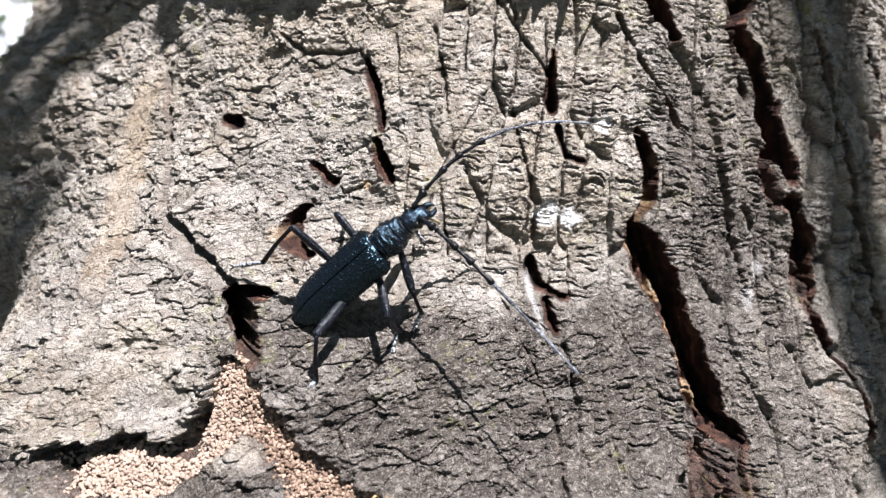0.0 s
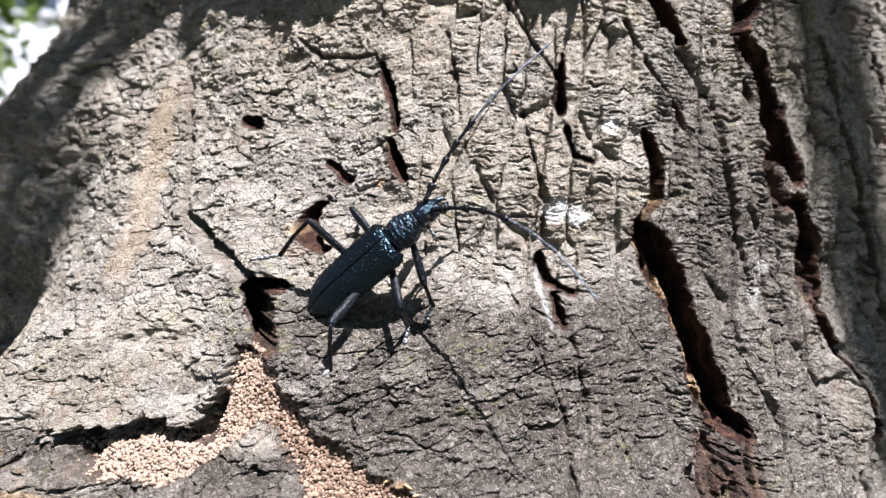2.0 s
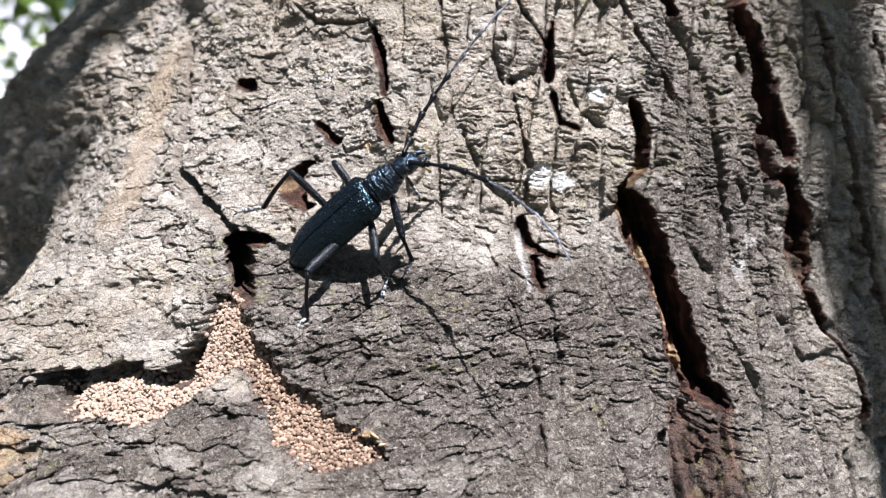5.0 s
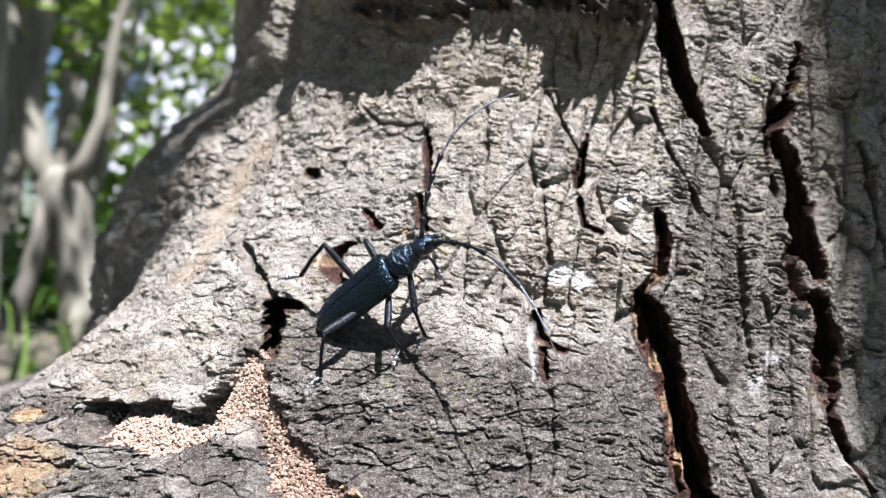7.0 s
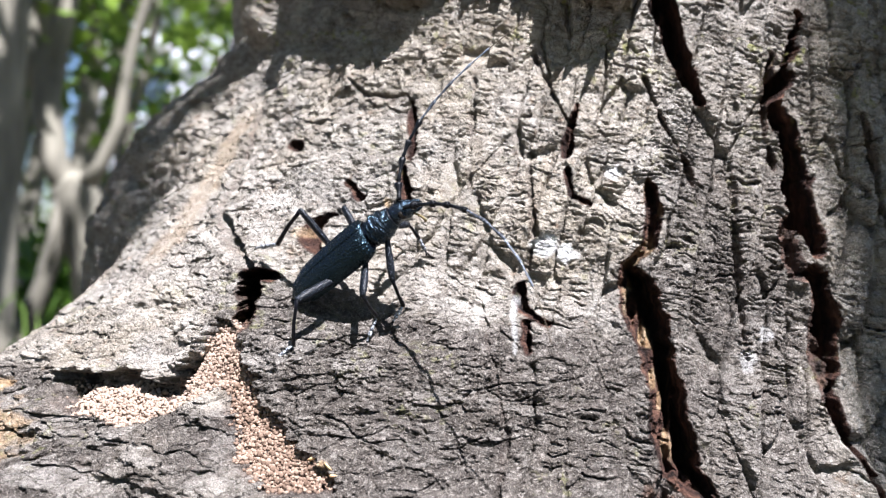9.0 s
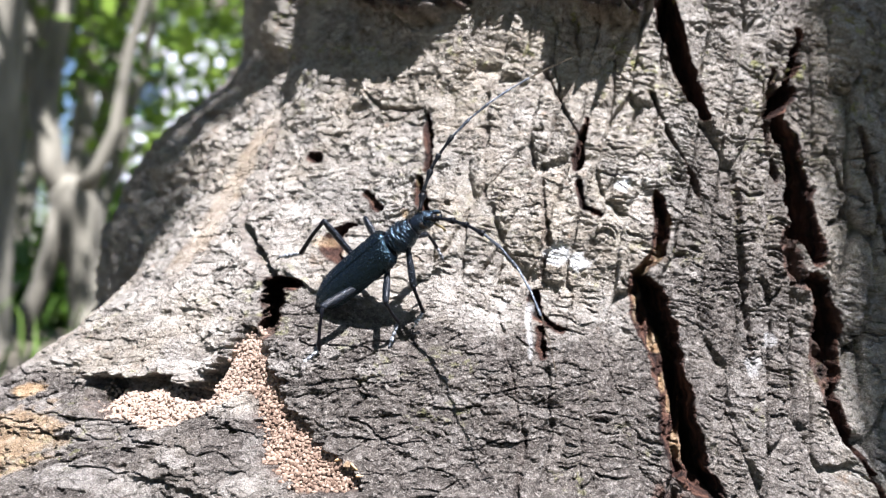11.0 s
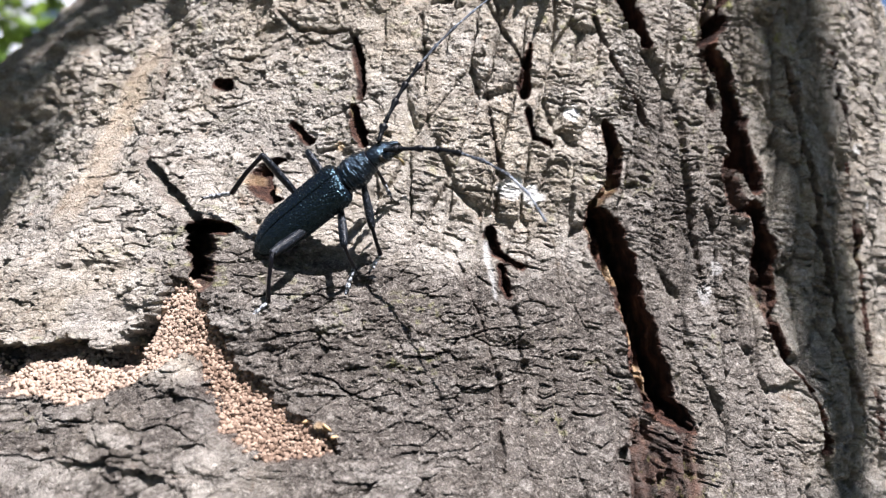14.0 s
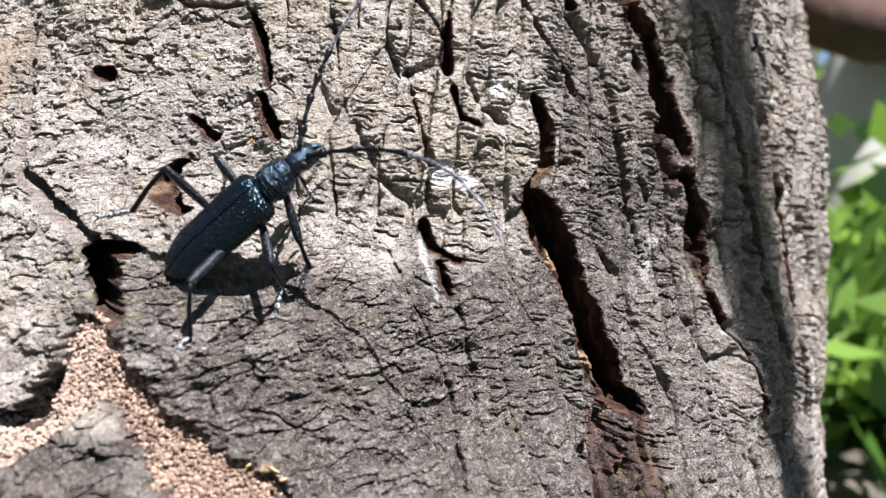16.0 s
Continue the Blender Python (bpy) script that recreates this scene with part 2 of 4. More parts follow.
def grid_mesh(name, verts, quads, attrs, material, parent):
    """A mesh from arrays of places and of corner numbers."""
    used, local = np.unique(quads, return_inverse=True)
    local = local.reshape(-1, 4)
    me = bpy.data.meshes.new(name)
    me.vertices.add(len(used))
    me.vertices.foreach_set("co", verts[used].astype(np.float32).ravel())
    me.loops.add(local.size)
    me.loops.foreach_set("vertex_index", local.astype(np.int32).ravel())
    me.polygons.add(len(local))
    me.polygons.foreach_set("loop_start", np.arange(0, local.size, 4, dtype=np.int32))
    me.polygons.foreach_set("use_smooth", np.ones(len(local), dtype=bool))
    me.update(calc_edges=True)
    me.validate()
    for key, values in attrs.items():
        me.attributes.new(key, "FLOAT", "POINT").data.foreach_set("value", values[used].astype(np.float32))
    me.materials.append(material)
    ob = new(name, me)
    ob.parent = parent
    return ob


# ---------------------------------------------------------------- noise on arrays
def hashed(ix, iy, seed):
    h = (ix.astype(np.int64) * 374761393 + iy.astype(np.int64) * 668265263 + seed * 974711) & 0xFFFFFFFF
    h = ((h ^ (h >> 13)) * 1274126177) & 0xFFFFFFFF
    h = ((h ^ (h >> 16)) * 2246822519) & 0xFFFFFFFF
    return ((h ^ (h >> 15)) & 0xFFFFFF) / float(0xFFFFFF)


def vnoise(x, y, seed=0):
    """Smooth noise, -1 to 1."""
    ix, iy = np.floor(x), np.floor(y)
    fx, fy = x - ix, y - iy
    fx, fy = fx * fx * fx * (fx * (fx * 6 - 15) + 10), fy * fy * fy * (fy * (fy * 6 - 15) + 10)
    a, b = hashed(ix, iy, seed), hashed(ix + 1, iy, seed)
    c, d = hashed(ix, iy + 1, seed), hashed(ix + 1, iy + 1, seed)
    return 2 * (a + (b - a) * fx + (c - a) * fy + (a - b - c + d) * fx * fy) - 1


def fbm(x, y, seed=0, octaves=4, gain=0.55):
    total, amp, norm = 0, 1.0, 0.0
    for k in range(octaves):
        total = total + amp * vnoise(x * 2**k + 17.3 * k, y * 2**k - 9.1 * k, seed + k)
        norm += amp
        amp *= gain
    return total / norm


def cellular(x, y, seed=0, jitter=0.9):
    """Gap to the cell's border, the cell's own random number, and the way from its middle."""
    ix, iy = np.floor(x), np.floor(y)
    f1 = np.full(x.shape, 9.0)
    f2 = np.full(x.shape, 9.0)
    own, ox, oy = np.zeros(x.shape), np.zeros(x.shape), np.zeros(x.shape)
    for dx in (-1, 0, 1):
        for dy in (-1, 0, 1):
            cx, cy = ix + dx, iy + dy
            px = cx + 0.5 + jitter * (hashed(cx, cy, seed) - 0.5) - x
            py = cy + 0.5 + jitter * (hashed(cx, cy, seed + 77) - 0.5) - y
            d = np.sqrt(px * px + py * py)
            near = d < f1
            f2 = np.where(near, f1, np.minimum(f2, d))
            f1 = np.where(near, d, f1)
            own = np.where(near, hashed(cx, cy, seed + 191), own)
            ox, oy = np.where(near, px, ox), np.where(near, py, oy)
    return f2 - f1, own, ox, oy


def step(a, b, x):
    t = np.clip((x - a) / (b - a), 0, 1)
    return t * t * (3 - 2 * t)


# ---------------------------------------------------------------- the trunk
# Round the trunk's axis: a is the angle in degrees (0 faces the beetle's side), h the height in mm over LEVEL.
AXIS_X, AXIS_Y, LEVEL = 0.03, 0.34, 0.28
BULGES = [(-42, -18, -7.0, 10, 30), (-6, -6, -4.6, 7, 11), (-18, -18, 3.3, 7, 11), (-2, -36, -3.5, 7, 11), (-46, 30, 3.5, 7, 11), (-26, 6, 2.1, 10, 30),
          (14, -12, -3.8, 20, 14), (-22, -6, 2.0, 7, 11), (2, -36, -2.1, 7, 11), (-10, 6, -1.6, 7, 11), (14, 30, -1.6, 7, 11), (-15, -25, 2.5, 6, 8)]


def girth(a, h):
    """The trunk's radius in mm with no bark relief: a bole that flares into a root to one side."""
    t = 0.95 * np.tanh(np.radians(a) / 0.95)
    z = np.clip(h, -75, 95) / 100
    r = 174.09 - 45.87 * z + 25.34 * z * z + t * (-31.86 + 60.88 * z - 55.86 * z * z) + t * t * (10.98 - 13.17 * z) - 12.91 * t**3
    for a0, h0, high, wa, wh in BULGES:
        r = r + high * np.exp(-(((a - a0) / wa) ** 2) - ((h - h0) / wh) ** 2)
    r = r - 66.4 * step(-32.6, -47.05, a) * step(3.0, -55.2, h) - 23.8 * np.exp(-(((a + 55) / 18) ** 2) - ((h - 91.5) / 25) ** 2)
    r = r + 6.9 * np.exp(-(((a + 58) / 14) ** 2) - ((h - 29.5) / 20) ** 2) - 9.2 * np.exp(-(((a + 58) / 14) ** 2) - ((h + 10.4) / 20) ** 2)
    low = np.clip(-75 - h, 0, None)
    r = r + low * (0.22 + 0.12 * np.cos(np.radians(a + 50) * 3)) - np.clip(h - 95, 0, None) * 0.02
    return r


def surface(a, h, out=0.0):
    r = (girth(np.asarray(a, float), np.asarray(h, float)) + out) * 0.001
    t = np.radians(a)
    return np.stack([AXIS_X + r * np.sin(t), AXIS_Y - r * np.cos(t), LEVEL + np.asarray(h, float) * 0.001 + 0 * r], -1)


class Bark:
    """Height of the bark over the plain bole, built up from plates, cracks and fissures."""

    def __init__(self, a, h):
        self.a, self.h = a, h
        self.x, self.y = a * 3.05, h * 1.12
        self.wx = self.x + 2.2 * fbm(self.x / 9, self.y / 9, 3, 3) + 0.22 * vnoise(self.x / 1.6, self.y / 1.6, 5)
        self.wy = self.y + 2.0 * fbm(self.x / 8, self.y / 8, 11, 3) + 0.2 * vnoise(self.x / 1.6, self.y / 1.6, 13)
        self.rag = 0.45 * fbm(self.x / 2.2, self.y / 2.2, 21, 3) + 0.5 * fbm(self.x / 6, self.y / 5, 23, 2)
        self.fibre = vnoise(self.x / 1.1, self.y / 9, 25) + 0.5 * vnoise(self.x / 3, self.y / 4, 27)
        self.z = np.zeros(a.shape)
        self.inner = np.zeros(a.shape)
        self.shift = np.zeros(a.shape)
        self.peeled = np.zeros(a.shape)
        self.lichen = np.zeros(a.shape)

    def near(self, pts, reach):
        xs, ys = [p[0] * 3.05 for p in pts], [p[1] * 1.12 for p in pts]
        return (self.x > min(xs) - reach) & (self.x < max(xs) + reach) & (self.y > min(ys) - reach) & (self.y < max(ys) + reach)

    def along(self, pts, sel):
        """Distance in mm from a line of (a, h, half width), less the half width there."""
        x, y = self.x[sel], self.y[sel]
        best = np.full(x.shape, 1e3)
        for (a0, h0, w0), (a1, h1, w1) in zip(pts, pts[1:]):
            x0, y0, x1, y1 = a0 * 3.05, h0 * 1.12, a1 * 3.05, h1 * 1.12
            dx, dy = x1 - x0, y1 - y0
            t = np.clip(((x - x0) * dx + (y - y0) * dy) / (dx * dx + dy * dy + 1e-9), 0, 1)
            d = np.hypot(x - x0 - t * dx, y - y0 - t * dy) - (w0 + (w1 - w0) * t)
            best = np.minimum(best, d)
        return best

    def side(self, pts, sel):
        """How far in mm a place lies to the right of a line that runs down the trunk."""
        hs = [p[1] for p in pts][::-1]
        return self.x[sel] - np.interp(self.h[sel], hs, [p[0] * 3.05 for p in pts][::-1]) + 0.8 * self.rag[sel]

    def fissure(self, *pts, depth=7.0, soft=0.4, inner=1.0, rag=1.0, lip=0.5, ochre=0.0, slope=0.0, under=0.0):
        sel = self.near(pts, 9)
        d = self.along(pts, sel) + self.rag[sel] * rag
        if slope:
            right = self.side(pts, sel)
            deep = step(-slope, 0.6 * slope, right)
        cut = step(soft, -soft, d)
        self.z[sel] += lip * np.exp(-((d - 1.2) / 1.6) ** 2) * (1 - cut)
        self.z[sel] -= depth * cut * (1 + 0.35 * self.fibre[sel]) * ((0.42 + 0.58 * deep) if slope else 1.0)
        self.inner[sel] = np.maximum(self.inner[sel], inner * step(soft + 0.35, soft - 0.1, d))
        if under:
            self.shift[sel] -= under * depth * cut * (1 + 0.35 * self.fibre[sel]) / 3.05
        if ochre:
            self.peeled[sel] = np.maximum(self.peeled[sel], ochre * step(0.7, 0.0, d) * (1 - deep if slope else step(-2.2, -0.9, d)) * step(-0.1, 0.35, vnoise(self.x[sel] / 1.6, self.y[sel] / 4.5, 177)) * step(-36, -32, self.h[sel]))

    def patch(self, a, h, size, layer, amount=1.0, ragged=0.4):
        d = np.hypot(self.x - a * 3.05, self.y - h * 1.12) + ragged * size * fbm(self.x / 1.8, self.y / 1.8, 41, 3)
        layer[:] = np.maximum(layer, amount * step(size, size * 0.6, d))

    def streak(self, pts, layer, amount):
        sel = self.near(pts, 4)
        layer[sel] = np.maximum(layer[sel], amount * step(0.5, -0.2, self.along(pts, sel) + 0.8 * self.rag[sel]))

    def inside(self, corners):
        """Signed distance in mm into a region given by its corners (plus is inside)."""
        c = [(p[0] * 3.05, p[1] * 1.12) for p in corners]
        odd = np.zeros(self.a.shape, bool)
        best = np.full(self.a.shape, 1e3)
        for (x0, y0), (x1, y1) in zip(c, c[1:] + c[:1]):
            cross = ((y0 > self.y) != (y1 > self.y)) & (self.x < (x1 - x0) * (self.y - y0) / (y1 - y0 + 1e-12) + x0)
            odd ^= cross
            dx, dy = x1 - x0, y1 - y0
            t = np.clip(((self.x - x0) * dx + (self.y - y0) * dy) / (dx * dx + dy * dy + 1e-9), 0, 1)
            best = np.minimum(best, np.hypot(self.x - x0 - t * dx, self.y - y0 - t * dy))
        return np.where(odd, best, -best)

    def rungs(self, u, v, own, width, space, seed, tilt=0.12):
        """Short cracks across a cord: distance in mm from the nearest one, and where a place lies between two of them."""
        mark = (own * 9999).astype(np.int64)
        v = v + own * 97.0 + tilt * u + 1.9 * fbm(self.x / 11, self.y / 7, seed + 7, 2) + 0.55 * vnoise(self.x / 2.8, self.y / 2.8, seed + 5) + 0.22 * vnoise(self.x / 0.9, self.y / 0.9, seed + 6)
        k = np.floor(v / space)
        best = np.full(v.shape, 9.0)
        block = np.full(v.shape, 9.0)
        for d in (-1, 0, 1):
            kk = k + d
            at = (kk + 0.5 + 0.8 * (hashed(kk, mark, seed) - 0.5)) * space
            middle = (hashed(kk, mark, seed + 1) - 0.5) * 0.7 * width
            half = width * (0.2 + 0.55 * hashed(kk, mark, seed + 2))
            reach = np.abs(u - middle) / half
            wide = (0.02 + 0.5 * hashed(kk, mark, seed + 3) ** 2) * (1 - 0.6 * np.clip(reach, 0, 1))
            off = v - at
            best = np.minimum(best, np.abs(off) + 4.0 * step(0.85, 1.1, reach) - wide)
            block = np.where(np.abs(off) < np.abs(block), off, block)
        return best, block / space

    def grain(self):
        """The three kinds of bark: checked cords, pitted crust, and a flatter dark plate."""
        a, h, x, y, wx, wy = self.a, self.h, self.x, self.y, self.wx, self.wy
        crust = step(-10, -16, a + 2.5 * fbm(x / 14, y / 14, 51, 2))
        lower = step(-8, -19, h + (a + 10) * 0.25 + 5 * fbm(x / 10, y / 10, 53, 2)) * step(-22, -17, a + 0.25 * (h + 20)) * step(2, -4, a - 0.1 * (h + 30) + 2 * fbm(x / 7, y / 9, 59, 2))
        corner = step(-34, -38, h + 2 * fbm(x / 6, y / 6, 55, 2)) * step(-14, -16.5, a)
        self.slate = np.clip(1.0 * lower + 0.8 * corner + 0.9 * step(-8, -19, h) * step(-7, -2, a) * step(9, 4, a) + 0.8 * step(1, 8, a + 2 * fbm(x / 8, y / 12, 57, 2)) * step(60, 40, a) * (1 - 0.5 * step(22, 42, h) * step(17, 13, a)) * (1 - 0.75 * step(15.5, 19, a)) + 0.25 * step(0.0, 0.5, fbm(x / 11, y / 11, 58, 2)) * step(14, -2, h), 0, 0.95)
        right = step(3, 6, a)
        # cords that run up the bole, parted by grooves and cut across by short cracks
        lean = x - 0.10 * y + 1.6 * fbm(x / 16, y / 34, 3, 2) + 0.4 * vnoise(x / 2.2, y / 3.5, 5)
        cord = np.zeros(x.shape)
        tone = np.zeros(x.shape)
        flank = step(17.5, 20, a)
        for wide, tall, space, seed, share, bold in ((6.4, 26.0, 3.0, 61, 1 - right, 1.0), (8.0, 40.0, 2.3, 261, right * (1 - flank), 1.0), (8.5, 30.0, 4.2, 461, flank, 2.0)):
            gap, own, ox, oy = cellular(lean / wide, wy / tall, seed, 0.8)
            g = gap * wide * 0.5
            u = -ox * wide
            crack, block = self.rungs(u, wy, own, wide, space, seed + 10)
            crack2, _ = self.rungs(u + 1.0, wy * 1.0 + 0.4 * u, own, wide * 0.45, space * 0.45, seed + 20, -0.1)
            open_ = step(-0.35, 0.25, vnoise(x / 8, y / 11, seed + 1)) * (1 - 0.8 * step(-4, -18, h) * step(6, 4, a))
            one = 1.3 * (own - 0.5) + 0.9 * (1 - np.exp(-np.clip(g, 0, 9) / 1.3)) - (0.25 + 1.6 * open_) * step(0.5, 0.05, g)
            keep = 0.15 + 0.85 * step(-0.4, 0.3, vnoise(x / 6, y / 6, seed + 2))
            one += -1.35 * step(0.22, -0.12, crack) * keep + 0.35 * np.exp(-np.clip(crack, 0, 9) / 0.3) * (block < 0) * keep - 0.3 * block * keep
            one += -0.45 * step(0.16, -0.05, crack2) * step(-0.1, 0.3, vnoise(x / 4, y / 3, seed + 3))
            cord += share * one * bold
            tone += share * np.clip(0.5 + 0.5 * (own - 0.5) - 0.5 * block, 0, 1)
        checked = cord + 0.5 * fbm(x / 2.2, y / 1.7, 66, 3)
        # the pitted crust
        gap, own, ox, oy = cellular(wx / 4.6 + 0.3 * vnoise(x / 2, y / 2, 70), wy / 3.9, 71)
        some = step(-0.05, 0.35, vnoise(x / 6, y / 5, 72))
        knobs = 0.5 * (own - 0.5) - 1.2 * step(0.09, 0.01, gap) * some + 0.35 * oy * some
        tone = tone * (1 - crust) + own * crust
        gap, own, ox, oy = cellular(wx / 1.9, wy / 1.5, 73)
        pits = step(0.35, 0.7, vnoise(x / 1.3, y / 1.2, 76)) * step(0.0, 0.4, vnoise(x / 5, y / 5, 77))
        knobs += 0.28 * (own - 0.5) - 0.45 * step(0.12, 0.02, gap) * step(-0.1, 0.3, vnoise(x / 3, y / 3, 78)) + 1.9 * fbm(x / 9, y / 8, 74, 3) + 0.5 * fbm(x / 1.6, y / 1.4, 75, 3) - 1.0 * pits
        # the plate: low wrinkles and a few thin cracks that slant
        gap, own, ox, oy = cellular((wx + 0.5 * wy) / 8.5, (wy - 0.25 * wx) / 3.6, 81)
        few = step(-0.1, 0.3, vnoise(x / 5, y / 4, 82))
        plate = 0.7 * (own - 0.5) - 1.5 * step(0.08, 0.01, gap) * few + 1.5 * fbm(x / 4.4, y / 3.4, 83, 4) + 0.25 * oy * few
        tone = tone * (1 - lower) + own * lower
        gap, own, ox, oy = cellular((wx + 0.3 * wy) / 2.0, wy / 0.95, 85)
        plate += 0.5 * (own - 0.5) - 0.5 * step(0.12, 0.02, gap) * step(-0.2, 0.3, vnoise(x / 3, y / 2, 86))
        ridge = 1 - 2 * np.abs(vnoise(lean / 7 + 3.3, wy / 42, 175))
        plate = plate + 0.6 * ridge * step(-9, -4, a)
        self.tone = np.clip(0.5 + 0.7 * (tone - 0.5) + 0.35 * (own - 0.5), 0, 1)
        mixed = checked * (1 - crust) + knobs * crust
        mixed = mixed * (1 - lower) + plate * lower
        gap, own2, ox, oy = cellular(wx / 7.5, (wy + 0.3 * wx) / 4.5, 88)
        mixed = mixed + corner * (2.2 * fbm(x / 5, y / 4, 87, 4) + 1.0 * (own2 - 0.5) - 1.9 * step(0.09, 0.015, gap))
        # the root's flank is rougher, with long cracks along it
        side = step(-36, -42, a)
        gap, own2, ox, oy = cellular((wx + 0.5 * wy) / 7.0, (wy - 0.5 * wx) / 22.0, 89)
        mixed = mixed * (1 + 0.6 * side) + side * (1.6 * (own2 - 0.5) - 2.6 * step(0.1, 0.02, gap))
        self.crust = crust * (1 - 0.5 * corner)
        # short curling fibres and grit over everything
        sx, sy = x + 0.5 * vnoise(x / 1.3, y / 1.3, 151), y + 0.5 * vnoise(x / 1.2, y / 1.2, 153)
        curl = np.abs(vnoise(sx / 1.15, sy / 0.75, 155))
        grit = -0.4 * step(0.22, 0.0, curl) + 0.3 * vnoise(x / 0.55, y / 0.5, 157) + 0.3 * np.clip(vnoise(sx / 0.95, sy / 0.7, 159), 0, 1)
        self.z += mixed + 1.6 * fbm(x / 22, y / 22, 91, 3) + grit * (0.45 + 0.15 * crust + 0.25 * lower)
        swirl = vnoise((sx + 0.4 * sy) / 2.4, (sy - 0.3 * sx + 1.2 * vnoise(x / 6, y / 6, 161)) / 0.62, 163)
        self.z += 0.3 * np.clip(swirl, -0.6, 0.5) * (0.25 + 0.65 * lower)


def relief(a, h):
    """All that is carved into the bark in view."""
    b = Bark(a, h)
    b.grain()
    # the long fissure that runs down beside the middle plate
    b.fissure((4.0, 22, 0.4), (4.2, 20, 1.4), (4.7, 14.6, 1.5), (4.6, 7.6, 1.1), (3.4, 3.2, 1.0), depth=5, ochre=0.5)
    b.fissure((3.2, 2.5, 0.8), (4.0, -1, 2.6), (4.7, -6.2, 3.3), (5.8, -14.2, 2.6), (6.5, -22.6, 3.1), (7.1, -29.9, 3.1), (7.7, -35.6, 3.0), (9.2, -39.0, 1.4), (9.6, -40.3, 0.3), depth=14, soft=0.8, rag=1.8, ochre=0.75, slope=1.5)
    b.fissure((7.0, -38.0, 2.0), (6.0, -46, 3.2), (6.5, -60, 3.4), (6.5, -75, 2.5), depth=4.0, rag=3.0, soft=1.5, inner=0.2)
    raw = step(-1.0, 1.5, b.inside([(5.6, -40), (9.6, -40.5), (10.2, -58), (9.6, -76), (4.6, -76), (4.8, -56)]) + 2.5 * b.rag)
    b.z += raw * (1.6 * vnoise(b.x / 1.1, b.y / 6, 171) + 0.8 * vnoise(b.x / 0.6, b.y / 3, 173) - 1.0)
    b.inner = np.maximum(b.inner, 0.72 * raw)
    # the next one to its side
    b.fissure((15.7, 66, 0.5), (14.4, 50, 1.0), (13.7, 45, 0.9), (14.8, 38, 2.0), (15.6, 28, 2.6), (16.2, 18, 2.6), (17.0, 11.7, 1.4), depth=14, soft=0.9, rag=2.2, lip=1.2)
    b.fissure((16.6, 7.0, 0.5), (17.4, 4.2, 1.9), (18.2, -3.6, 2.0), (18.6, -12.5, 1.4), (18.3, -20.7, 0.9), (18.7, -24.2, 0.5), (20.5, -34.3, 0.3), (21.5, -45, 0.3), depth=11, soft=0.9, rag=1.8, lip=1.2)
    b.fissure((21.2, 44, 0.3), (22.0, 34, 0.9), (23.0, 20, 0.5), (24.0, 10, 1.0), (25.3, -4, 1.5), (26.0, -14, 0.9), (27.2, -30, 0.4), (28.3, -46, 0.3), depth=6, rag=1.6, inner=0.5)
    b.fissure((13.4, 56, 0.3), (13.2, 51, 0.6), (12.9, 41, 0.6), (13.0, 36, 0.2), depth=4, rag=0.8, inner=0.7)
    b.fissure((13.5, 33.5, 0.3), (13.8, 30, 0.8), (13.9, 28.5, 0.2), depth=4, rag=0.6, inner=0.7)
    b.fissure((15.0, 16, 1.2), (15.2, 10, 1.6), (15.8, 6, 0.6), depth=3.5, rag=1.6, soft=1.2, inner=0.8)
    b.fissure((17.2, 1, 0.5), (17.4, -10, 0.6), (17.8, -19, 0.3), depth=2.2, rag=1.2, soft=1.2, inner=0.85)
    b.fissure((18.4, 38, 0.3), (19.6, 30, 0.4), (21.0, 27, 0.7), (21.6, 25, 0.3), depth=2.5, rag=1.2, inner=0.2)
    # grooves between the cords
    b.fissure((-11.0, 43, 0.2), (-10.1, 31.5, 0.3), (-9.1, 16.5, 0.2), depth=1.8, inner=0.3, rag=1.2)
    b.fissure((-5.1, 25.2, 0.3), (-4.2, 15.3, 0.4), (-3.5, 6.8, 0.3), (-3.7, -0.4, 0.2), depth=2.0, inner=0.35, rag=1.6)
    b.fissure((2.9, 46, 0.3), (4.9, 34.5, 0.5), (6.7, 27, 0.5), (7.4, 22, 0.2), depth=2.6, inner=0.5, rag=1.4)
    b.fissure((-6.0, -9.6, 0.1), (-3.7, -23, 0.2), (-2.4, -33.6, 0.2), (-2.0, -47, 0.1), depth=1.3, inner=0.1, rag=1.2)
    b.fissure((10.2, 30, 0.1), (10.8, 14, 0.2), (11.6, -6, 0.3), (12.4, -24, 0.1), depth=1.6, inner=0.2, rag=2.0)
    b.fissure((29.0, 50, 0.4), (30.0, 20, 0.5), (31.0, -10, 0.6), (31.5, -45, 0.5), depth=2.5)
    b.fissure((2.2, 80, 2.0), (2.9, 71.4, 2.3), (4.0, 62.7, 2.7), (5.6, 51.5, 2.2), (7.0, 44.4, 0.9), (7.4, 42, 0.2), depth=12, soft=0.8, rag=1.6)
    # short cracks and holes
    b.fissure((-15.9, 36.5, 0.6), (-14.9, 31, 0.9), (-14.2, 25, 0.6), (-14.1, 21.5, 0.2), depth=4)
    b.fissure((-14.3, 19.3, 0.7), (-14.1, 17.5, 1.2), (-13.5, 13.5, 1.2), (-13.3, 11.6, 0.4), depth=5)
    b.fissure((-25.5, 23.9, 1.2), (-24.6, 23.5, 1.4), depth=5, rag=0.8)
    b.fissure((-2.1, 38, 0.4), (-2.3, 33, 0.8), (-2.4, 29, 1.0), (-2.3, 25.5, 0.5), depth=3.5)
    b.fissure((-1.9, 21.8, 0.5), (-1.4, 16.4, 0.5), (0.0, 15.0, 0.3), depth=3)
